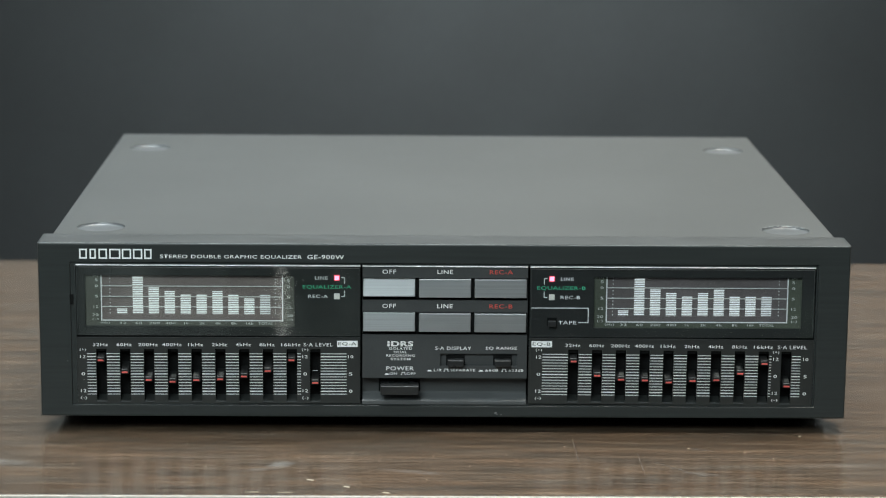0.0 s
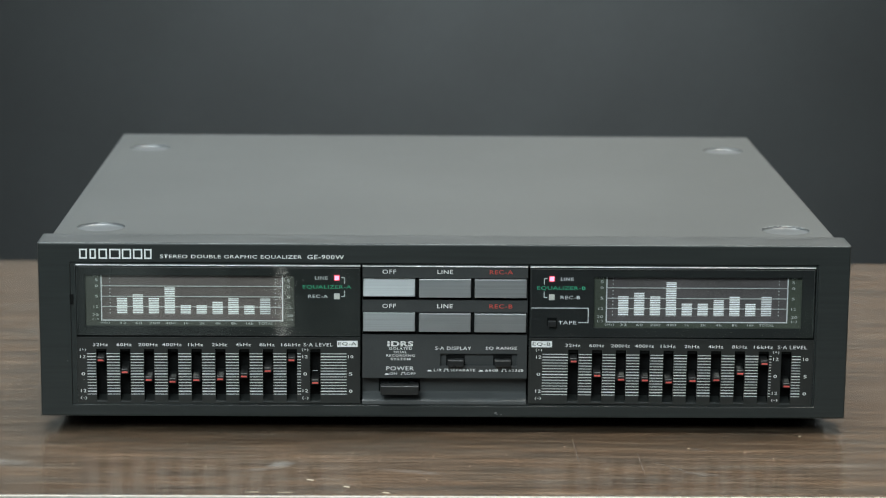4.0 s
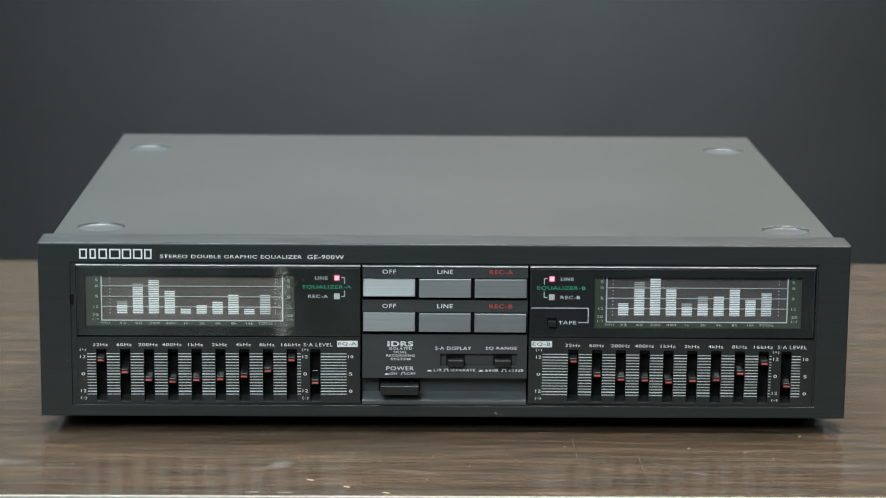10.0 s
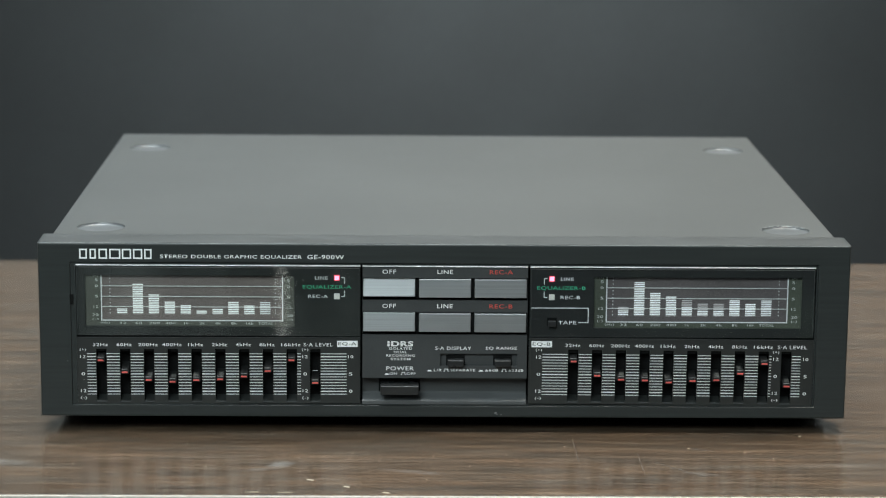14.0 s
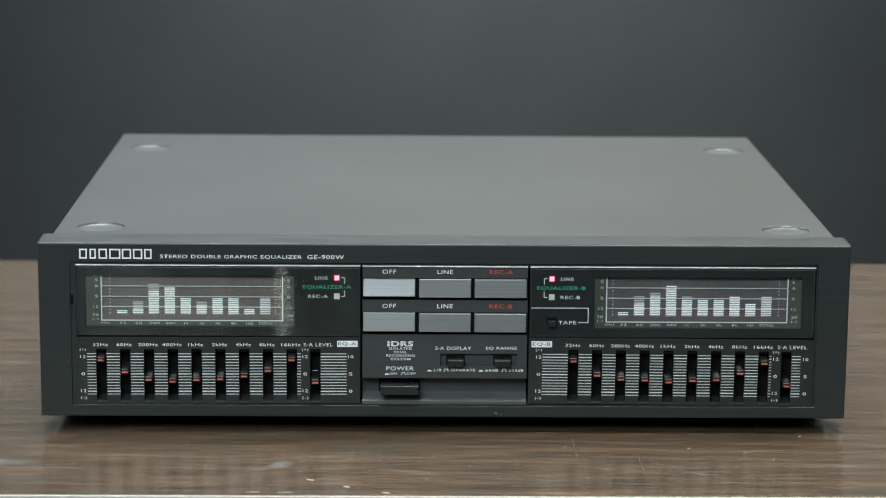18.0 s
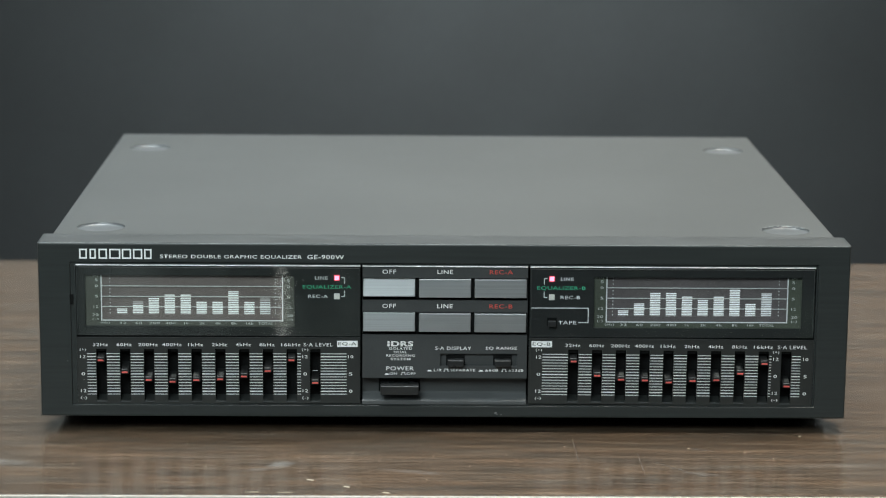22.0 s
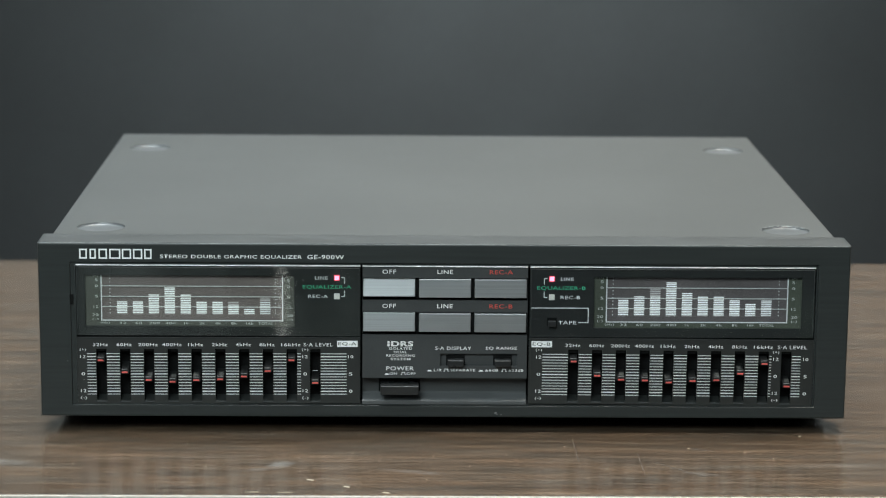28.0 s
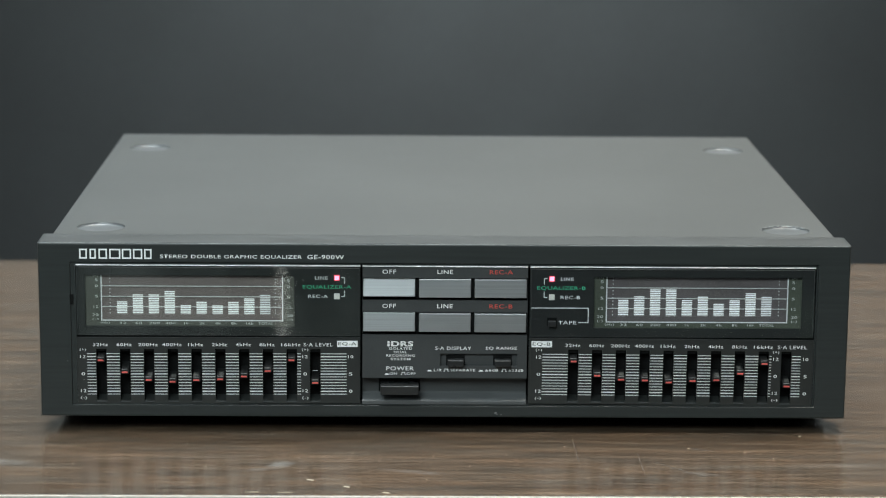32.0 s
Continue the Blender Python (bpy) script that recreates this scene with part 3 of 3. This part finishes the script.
def scale_block(xa, xb, bank):
    for k, z in enumerate(LINES):
        t = 0.25 if k in (1, 7, 13) else 0.15
        part("scale_line", flat_bars(bmesh.new(), 0.92, [(xa, xb, z - 0.3 - t, z - 0.3 + t)]), WHITE, bank)


def slider(x, z, dust):
    """A lever cap with a sloped face and a red stripe."""
    bm = bmesh.new()
    prof = ((8.0, -1.6), (-2.0, -1.3), (-2.9, -0.6), (-2.9, 0.7), (-2.2, 1.5), (8.0, 3.4))
    a = [bm.verts.new(((x - 2.0) * MM, y * MM, (z + q) * MM)) for y, q in prof]
    b = [bm.verts.new(((x + 2.0) * MM, y * MM, (z + q) * MM)) for y, q in prof]
    bm.faces.new(a)
    bm.faces.new(b[::-1])
    for i in range(len(prof)):
        j = (i + 1) % len(prof)
        bm.faces.new([a[i], b[i], b[j], a[j]])
    bmesh.ops.recalc_face_normals(bm, faces=bm.faces[:])
    bmesh.ops.bevel(bm, geom=bm.edges[:], offset=0.15 * MM, segments=1, affect="EDGES")
    cap = part("slider_cap", bm, CAP, UNIT, "black slider cap with red stripe")
    part("stripe", slab(x - 1.6, x + 1.6, -3.05, -2.4, z - 0.48, z + 0.40, 0.1), REDMARK, cap, "red stripe")
    # dust caught on the lever behind the cap
    if dust:
        bm = bmesh.new()
        bmesh.ops.create_grid(bm, x_segments=5, y_segments=5, size=0.5)
        for v in bm.verts:
            u, w = v.co.x + random.uniform(-0.08, 0.08), v.co.y + random.uniform(-0.08, 0.08)
            v.co = ((x + dust * 0.5 + u * 2.6) * MM, (1.2 + w * 4.6) * MM, (z + 2.1 + (0.6 + w * 2.3) * 0.42) * MM)
        gone = random.sample(list(bm.faces), 3)
        bmesh.ops.delete(bm, geom=gone, context="FACES")
        part("lever_dust", bm, LEVERDUST, cap, "grey dust on the lever")
    # pale bar stands in for the highlight on the cap's upper edge
    part("cap_glint", slab(x - 1.6, x + 1.6, -2.35, -1.9, z + 1.42, z + 1.62, 0.05), DULL, cap, "bright bar as edge highlight")


def slider_bank(x0, x1, slots, sa, caps, names, dusts, crumbs):
    holes = [(s - 2.85, s + 2.85, 8.3, 37.4) for s in (*slots, sa)]
    bank = part("slider_panel", holed_plate(x0, x1, 6.9, 43.9, 1.0, 2.2, holes), PANEL, UNIT, "black slider panel with white scales")
    # lighter grey strip gives the panel's top edge its highlight
    part("panel_edge_glint", slab(x0, x1, 0.75, 1.0, 43.6, 43.85), GREYPANEL, bank)
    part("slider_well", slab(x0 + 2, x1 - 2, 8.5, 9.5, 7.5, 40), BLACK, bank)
    for s, z, dust in zip((*slots, sa), caps, dusts):
        slider(s, z + 0.55, dust)
        bm = bmesh.new()
        v = [bm.verts.new((q * MM, y * MM, w * MM)) for q in (s - 2.8, s + 2.8) for y, w in ((1.4, 7.8), (1.4, 8.35), (8.4, 10.2), (8.4, 7.8))]
        for f in ((0, 1, 2, 3), (7, 6, 5, 4), (0, 4, 5, 1), (1, 5, 6, 2), (2, 6, 7, 3), (3, 7, 4, 0)):
            bm.faces.new([v[k] for k in f])
        part("slot_ledge", bm, PANEL, bank)
        # lighter grey bar for the light caught at the slot's foot
        part("slot_lip_lit", slab(s - 2.6, s + 2.6, 0.7, 1.1, 7.5, 8.3, 0.15), GREYPANEL, bank)
    for k in crumbs:
        bm, at = bmesh.new(), (*slots, sa)[k]
        for _ in range(5):
            bmesh.ops.create_icosphere(bm, subdivisions=1, radius=random.uniform(0.12, 0.3) * MM,
                                       matrix=Matrix.Translation(((at + random.uniform(-2, 2)) * MM, random.uniform(1.0, 3.0) * MM, random.uniform(8.4, 8.9) * MM)) @ Matrix.Diagonal((1.8, 1, 0.7, 1)))
        tagged(part("crumbs", bm, LEVERDUST, bank, "pale dust in the slot"), kind="stuff")
    for s, n in zip(slots, names):
        lettering(n, s - 0.4, 39.9, {4: 8.2, 5: 10.5}[len(n)], 1.9, 0.92, WHITE, bank)
    return bank


NAMES = ("32Hz", "60Hz", "200Hz", "400Hz", "1kHz", "2kHz", "4kHz", "8kHz", "16kHz")
slotsA = [-186.8 + i * 12.94 for i in range(9)]
slotsB = [70.3 + i * 13.03 for i in range(9)]
CAPS_A = (31.5, 24.9, 20.6, 19.7, 20.6, 21.2, 22.8, 25.9, 32.0, 19.3)
CAPS_B = (32.0, 24.0, 21.9, 21.5, 20.4, 21.3, 21.8, 25.5, 31.0, 18.4)
bankA = slider_bank(-199.9, -46.0, slotsA, -70.5, CAPS_A, NAMES, (0, 0, 1, 1, -1, 1, 0, 0, 0, 0), (3, 4, 7, 8, 9))
bankB = slider_bank(45.9, 201.7, slotsB, 187.0, CAPS_B, NAMES, (0, 0, 1, 1, -1, 0, 1, -1, 0, 1), (0, 2, 5, 8))
for bank, slots in ((bankA, slotsA), (bankB, slotsB)):
    for a, b in zip(slots, slots[1:]):
        scale_block(a + 2.95, b - 2.95, bank)
scale_block(-194.6, slotsA[0] - 2.95, bankA)
scale_block(slotsA[-1] + 3.0, slotsA[-1] + 5.0, bankA)
scale_block(-67.5, -53.4, bankA)
scale_block(53.4, slotsB[0] - 2.95, bankB)
scale_block(slotsB[-1] + 3.0, slotsB[-1] + 4.3, bankB)
scale_block(190.0, 194.8, bankB)
for bank, x, col in ((bankA, -196.8, "db"), (bankA, -76.0, "db"), (bankB, 51.4, "db"), (bankB, 181.2, "db"), (bankA, -51.2, "ten"), (bankB, 197.6, "ten")):
    if col == "db":
        for txt, z, w in (("(+)", 37.0, 3.4), ("12", 33.2, 2.9), ("0", 23.5, 1.9), ("12", 14.0, 2.9), ("(-)", 9.9, 3.4)):
            lettering(txt, x, z, w, 1.9, 0.92, WHITE, bank)
    else:
        for txt, z, w in (("10", 33.2, 2.8), ("5", 23.5, 1.8), ("0", 13.8, 1.8)):
            lettering(txt, x, z, w, 1.9, 0.92, WHITE, bank)
lettering("S\u00b7A LEVEL", -68.8, 39.9, 15.8, 2.1, 0.92, WHITE, bankA)
lettering("S\u00b7A LEVEL", 190.0, 39.9, 16.0, 2.1, 0.92, WHITE, bankB)
for bank, xa, txt in ((bankA, -58.9, "EQ-A"), (bankB, 46.9, "EQ-B")):
    part("label_plate", slab(xa + 0.4, xa + 11.6, 0.85, 1.0, 38.7, 42.1), WHITE, bank, "white label plate")
    lettering(txt, xa + 5.9, 40.35, 9.8, 2.3, 0.80, PANEL, bank)

# both panels sit a hair out of level
for bank, px, pz, lean in ((bankA, -199.9, 25.0, -0.20), (bankB, 201.7, 25.0, 0.30)):
    hinge = Matrix.Translation((px * MM, 0, pz * MM))
    bank.matrix_basis = hinge @ pose(0, 0, 0, 0, lean, 0) @ hinge.inverted()

part("slot_mark", slab(-71.9, -69.1, 0.3, 1.2, 25.35, 25.6, 0.04), DULL, bankA)

# ---- centre column ----
centre = part("centre_panel", holed_plate(-44.8, 44.9, 22.0, 84.4, 0.6, 2.4, [(-44.7, 44.8, 65.4, 77.9), (-44.7, 44.8, 46.2, 58.9), (-2.4, 39.6, 28.8, 35.8)]), GREYPANEL, UNIT, "charcoal centre panel with six brushed push buttons")
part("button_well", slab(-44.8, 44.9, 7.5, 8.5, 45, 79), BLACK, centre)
for x in (-15.2, 15.2):
    for z in (65.0, 45.8):
        part("button_post", slab(x - 0.9, x + 0.9, 3.0, 7.5, z, z + 13.4, 0.2), BLACK, centre)
for row, (z0, z1) in enumerate(((66.9, 77.1), (47.8, 58.1))):
    for col, xa in enumerate((-44.4, -14.1, 16.1)):
        bm = slab(xa, xa + 28.2, 0.0, 6.5, z0, z1, 0.35)
        tip = (-12.0, -4.0, -3.0)[col] + row * (4.5 if col == 0 else 1.0)
        bmesh.ops.rotate(bm, verts=bm.verts[:], cent=((xa + 14) * MM, 3 * MM, z0 * MM), matrix=Matrix.Rotation(radians(tip), 3, "X"))
        part("push_button", bm, ALU, centre, "brushed gunmetal push button")
for x, w, txt, m in ((-30.3, 7.4, "OFF", WHITE), (0.0, 8.4, "LINE", WHITE), (30.4, 12.6, "REC-", RED)):
    for z, e in ((81.3, "A"), (62.3, "B")):
        lettering(txt + (e if txt == "REC-" else ""), x, z, w, 2.5, 0.52, m, centre)
lettering("IDRS", -24.1, 41.2, 14.2, 3.3, 0.52, WHITE, centre, "c", 0.045)
part("stencil_lines", flat_bars(bmesh.new(), 0.45, [(-31.3, -16.9, z - 0.08, z + 0.08) for z in (40.5, 41.3, 42.1)]), GREYPANEL, centre)
for k, (txt, w) in enumerate((("ISOLATED", 12.6), ("DUAL", 7.2), ("RECORDING", 15.6), ("SYSTEM", 10.8))):
    lettering(txt, -24.0, 38.55 - k * 1.98, w, 1.45, 0.52, WHITE, centre)
lettering("POWER", -24.2, 27.4, 15.0, 2.4, 0.52, WHITE, centre)
lettering("ON", -27.9, 24.5, 4.0, 1.5, 0.52, WHITE, centre)
lettering("OFF", -18.2, 24.5, 4.8, 1.5, 0.52, WHITE, centre)
lettering("S\u00b7A DISPLAY", 4.7, 38.8, 19.6, 2.1, 0.52, WHITE, centre)
lettering("EQ RANGE", 31.0, 38.8, 17.0, 2.1, 0.52, WHITE, centre)
lettering("L/R", -3.6, 26.5, 4.4, 1.5, 0.52, WHITE, centre)
lettering("SEPARATE", 10.1, 26.5, 13.4, 1.5, 0.52, WHITE, centre)
lettering("\u00b16dB", 25.8, 26.5, 7.2, 1.5, 0.52, WHITE, centre)
lettering("\u00b112dB", 39.1, 26.5, 8.0, 1.5, 0.52, WHITE, centre)


def push_signs(xin, xout, z):
    """Small pictograms of a pressed and a released key."""
    bm = bmesh.new()
    flat_bars(bm, 0.52, [(xin - 1.3, xin + 1.3, z - 0.7, z - 0.4), (xin - 0.8, xin + 0.8, z - 0.4, z + 0.1),
                         (xout - 1.5, xout - 0.8, z - 0.7, z - 0.4), (xout + 0.8, xout + 1.5, z - 0.7, z - 0.4), (xout - 0.95, xout - 0.65, z - 0.4, z + 0.75),
                         (xout + 0.65, xout + 0.95, z - 0.4, z + 0.75), (xout - 0.65, xout + 0.65, z + 0.45, z + 0.75)])
    part("key_sign", bm, WHITE, centre)


push_signs(-31.4, -22.4, 24.5)
push_signs(-8.2, 1.0, 26.5)
push_signs(20.0, 32.6, 26.5)
part("switch_recess", slab(-2.8, 40.0, 2.5, 3.0, 28.2, 36.4), GREYPANEL, centre)
for xa in (1.6, 27.3):
    # black sheet as the shaded gap around the key
    part("switch_hole_shade", slab(xa - 0.7, xa + 9.5, 2.2, 2.5, 28.7, 34.6), BLACK, centre)
    part("switch_key", slab(xa, xa + 8.8, -2.6, 2.0, 29.2, 32.9, 0.4), KEYCAP, centre, "small black rectangular switch key")
    # pale bar stands in for the key's edge highlight
    part("key_glint", slab(xa + 0.3, xa + 8.5, -2.66, -2.3, 32.4, 32.65, 0.05), DULL, centre)
# recessed tray with the power key
bm = bmesh.new()
v = [bm.verts.new((x * MM, y * MM, z * MM)) for x in (-44.8, 44.9) for y, z in ((0.6, 22.0), (7.0, 21.2), (7.0, 13.0), (6.6, 12.4), (0.9, 9.2), (0.7, 7.2))]
for i in (0, 1, 2):
    bm.faces.new([v[i], v[i + 6], v[i + 7], v[i + 1]])
part("power_tray", bm, GREYPANEL, centre, "recessed charcoal tray")
# ledge in a lighter grey than the tray, for light it catches
bm = bmesh.new()
v = [bm.verts.new((x * MM, y * MM, z * MM)) for x in (-44.8, 44.9) for y, z in ((6.6, 12.4), (0.9, 9.2), (0.7, 8.9), (0.7, 7.2))]
for i in range(3):
    bm.faces.new([v[i], v[i + 4], v[i + 5], v[i + 1]])
part("tray_ledge", bm, LEDGE, centre, "sloping ledge of the tray, lightened as if lit")
# black sheet as the shade around the power key
part("power_hole_shade", slab(-35.9, -13.2, 6.4, 7.1, 13.1, 20.0), BLACK, centre)
# pale bar as the highlight on the power key's upper edge
part("key_glint", slab(-34.5, -14.5, -4.06, -3.7, 18.15, 18.45, 0.05), DULL, centre, "light bar as edge highlight of the power key")
part("power_key", slab(-34.9, -14.1, -4.0, 7.0, 13.6, 18.6, 0.5), KEYCAP, centre, "wide black power key")

# ---- what moves: the lit columns follow the music ----
STEPS = (
    (0.0, "2b87667656", "2b87678666"), (0.2, "1656787766", "2799899967"), (0.5, "1656656554", "1899666667"), (0.7, "0498767856", "1499877857"),
    (1.0, "5647457755", "6659547766"), (1.2, "2459587757", "367a777968"), (1.5, "1577344525", "178a655646"), (1.7, "2765344315", "3877544427"),
    (2.0, "5658345455", "677a656677"), (2.2, "3235144223", "4366455535"), (2.5, "1358435544", "1578557676"), (2.7, "1867435526", "1977546636"),
    (3.0, "375b535656", "477b646778"), (3.2, "3547213323", "4679534435"), (3.5, "1249244424", "135a355525"), (3.7, "1867433525", "2979544636"),
    (4.0, "5658334535", "676a445646"), (4.2, "3346234433", "4458345544"), (4.5, "1358335644", "246a446755"), (4.7, "1767323525", "2879434636"),
    (5.0, "5656324535", "6768435646"), (5.2, "3435223433", "4547334544"), (5.5, "1345224633", "1466446745"), (5.7, "2a76223445", "2b97434556"),
    (6.0, "5a66312415", "6a79644627"), (6.2, "6534201343", "7666422465"), (6.5, "2446324734", "2577536846"), (6.7, "1766112455", "1898333577"),
    (7.0, "5b64213526", "6b77214737"), (7.2, "5636211343", "6757324565"), (7.5, "2448735845", "2478847956"), (7.7, "13a8712456", "13ba733678"),
    (8.0, "6b76413526", "6b98435747"), (8.2, "6755312454", "7779844677"), (8.5, "2558536855", "3678647966"), (8.7, "1466212454", "1788524677"),
    (9.0, "6997134627", "7ba9346848"), (9.2, "5857224454", "6878435676"), (9.5, "2789456766", "38ab667978"), (9.7, "1448223523", "166a344635"),
    (10.0, "49a7234626", "4ab8466857"), (10.2, "3856212514", "58a9434526"), (10.5, "244a225665", "466b434645"), (10.7, "1569223524", "177b644636"),
    (11.0, "2757324625", "2978436747"), (11.2, "4978523415", "5a9b644626"), (11.5, "3466212322", "47a9434334"), (11.7, "176a344634", "298b366746"),
    (12.0, "1576214623", "27a9334645"), (12.2, "4a69223515", "5a7a445637"), (12.5, "4668232424", "588a555645"), (12.7, "277b345745", "29ab456856"),
    (13.0, "2866111424", "4a87224445"), (13.2, "5b7b623526", "6b8b625738"), (13.5, "4536312323", "5568522444"), (13.7, "2457435745", "2588546956"),
    (14.0, "2964312434", "3a76544545"), (14.2, "6b75113526", "7b86246747"), (14.5, "6534211243", "7667423465"), (14.7, "2446324734", "3558435845"),
    (15.0, "1756212454", "2868323565"), (15.2, "6b75213526", "7b87324637"), (15.5, "5534211343", "6646322454"), (15.7, "2447324734", "3559435845"),
    (16.0, "1766212455", "2878323566"), (16.2, "5b74213526", "6b86324637"), (16.5, "6747311444", "6767434675"), (16.7, "4323211222", "4343446632"),
    (17.0, "17a8324666", "17aa644777"), (17.2, "2767235644", "2868346755"), (17.5, "4776456876", "4879566877"), (17.7, "4557446545", "447a667547"),
    (18.0, "1498545525", "1679655646"), (18.2, "2856344314", "3978565525"), (18.5, "4877643416", "5889764427"), (18.7, "4446344324", "5477465445"),
    (19.0, "1448655446", "1568666636"), (19.2, "2968646427", "4a88667647"), (19.5, "586a733416", "698a755527"), (19.7, "4436325433", "5458434555"),
    (20.0, "1248445524", "1459555636"), (20.2, "1867655335", "2a78756456"), (20.5, "4968555416", "5a79666627"), (20.7, "5558743335", "6579855556"),
    (21.0, "1458566636", "2779677746"), (21.2, "1b77554336", "2b99655558"), (21.5, "5a66655527", "6b67756739"), (21.7, "5648754446", "6678864566"),
    (22.0, "2456644745", "2477656847"), (22.2, "2976442445", "3a87544566"), (22.5, "6b74224525", "7b95345747"), (22.7, "6746462445", "7769575677"),
    (23.0, "2566445744", "3688557856"), (23.2, "1987432466", "1a89544677"), (23.5, "4887444646", "6998556857"), (23.7, "4846222454", "4877444676"),
    (24.0, "2469746745", "3679767967"), (24.2, "1639822456", "1778744675"), (24.5, "67a6524625", "67a9646857"), (24.7, "5854343414", "6987665526"),
    (25.0, "3679657866", "468a768a77"), (25.2, "1468534524", "2669555636"), (25.5, "2745225524", "2857456636"), (25.7, "6a76234626", "7b88345737"),
    (26.0, "4856335535", "5968446646"), (26.2, "2457344645", "3569455756"), (26.5, "1868434625", "297a545736"), (26.7, "6b77545527", "7b89656638"),
    (27.0, "4657443434", "5769554545"), (27.2, "2468545645", "357a656756"), (27.5, "3966343425", "4a87454646"), (27.7, "6b88754527", "6ba9766739"),
    (28.0, "4468644425", "568a766545"), (28.2, "2777435745", "2998556846"), (28.5, "2977343335", "3a98466556"), (28.7, "5a79554527", "6a7a666748"),
    (29.0, "6676454423", "6897666644"), (29.2, "2697556746", "39a9566956"), (29.5, "2987353335", "2aa8564457"), (29.7, "27a7644626", "38a9546847"),
    (30.0, "5555422333", "6667433454"), (30.2, "2478556856", "3589767967"), (30.5, "2aa6232346", "2aa8444567"), (30.7, "39a7434625", "47a8466857"),
    (31.0, "5666443344", "6698465566"), (31.2, "3689656866", "369a767967"), (31.5, "1777433654", "1889555676"), (31.7, "1757344634", "1867455655"),
    (32.0, "4667343456", "5688564576"),)


# columns caught while they fade: seconds, display, column, bright level, fading level
FADING = (
    (3.0, "a", 4, 4, 5), (6.0, "a", 9, 4, 5), (6.0, "b", 5, 3, 4), (6.0, "b", 9, 6, 7), (7.0, "b", 7, 6, 7), (7.0, "b", 8, 2, 3), (7.0, "b", 9, 6, 7),
    (8.0, "b", 8, 3, 4), (9.0, "a", 0, 4, 6), (9.0, "b", 0, 5, 7), (9.0, "b", 1, 10, 11), (10.0, "a", 0, 3, 4), (10.0, "a", 1, 8, 9), (10.0, "b", 1, 8, 10),
    (10.0, "b", 4, 3, 4), (10.0, "b", 5, 4, 6), (11.0, "a", 0, 1, 2), (11.0, "a", 6, 3, 4), (11.0, "a", 9, 4, 5), (11.0, "b", 0, 2, 3), (11.0, "b", 6, 4, 6),
    (11.0, "b", 8, 2, 4), (11.0, "b", 9, 5, 7), (12.0, "a", 9, 2, 3), (13.0, "a", 0, 2, 3), (13.0, "b", 0, 2, 4), (13.0, "b", 9, 5, 6), (14.0, "b", 0, 2, 3),
    (14.0, "b", 4, 3, 5), (14.0, "b", 5, 2, 4), (14.0, "b", 6, 2, 4), (17.0, "a", 1, 5, 7), (17.0, "a", 2, 9, 10), (18.0, "a", 1, 2, 4), (18.0, "a", 2, 7, 9),
    (18.0, "a", 5, 3, 4), (18.0, "b", 1, 4, 6), (18.0, "b", 2, 6, 7), (18.0, "b", 4, 5, 6), (19.0, "a", 8, 2, 4), (19.0, "a", 9, 5, 6), (20.0, "a", 2, 3, 4),
    (22.0, "a", 1, 3, 4), (22.0, "a", 9, 4, 5), (24.0, "a", 0, 2, 3), (24.0, "a", 9, 5, 6), (24.0, "b", 0, 2, 3), (24.0, "b", 9, 6, 7), (25.0, "b", 7, 9, 10),
    (28.0, "a", 7, 3, 4), (28.0, "a", 9, 4, 5), (28.0, "b", 2, 6, 8), (29.0, "a", 5, 4, 5), (30.0, "b", 3, 6, 7), (31.0, "a", 4, 3, 4), (31.0, "a", 9, 3, 4),)


def levels(steps):
    """The level at each tenth of a second."""
    out = []
    for tick in range(321):
        for (ta, a), (tb, b) in zip(steps, steps[1:]):
            if ta <= tick / 10 <= tb:
                out.append(round(a + (b - a) * (tick / 10 - ta) / (tb - ta)))
                break
    return out


def column_rows(ob, heights):
    """Rows that lift a column to its level in steps of a tenth of a second, holding between."""
    x, y, z = ob.location
    rows, last = [], None
    for tick, level in enumerate(heights):
        t = tick / 10
        m = pose(x, y, z + max(2 * level - 1, min(level, 1) * 2) * STRIPE * MM)
        if last is None or level != last[0] or tick == 320:
            if last and rows[-1][0] < t - 0.06:
                rows.append((t - 0.067, last[1]))
            rows.append((t, m))
        last = (level, m)
    return rows


def motions():
    for side, at in (("a", 1), ("b", 2)):
        for i in range(10):
            lit = levels([(s[0], int(s[at][i], 16)) for s in STEPS])
            fade = [max(lit[k], lit[k - 1] if k else 0) for k in range(321)]
            for t in range(33):
                fade[t * 10] = lit[t * 10]
            for t, where, column, bright, dim in FADING:
                if where == side and column == i:
                    lit[round(t * 10)], fade[round(t * 10)] = bright, dim
            walk(bars[side][i], column_rows(bars[side][i], lit))
            walk(glows[side][i], column_rows(glows[side][i], fade))


motions()
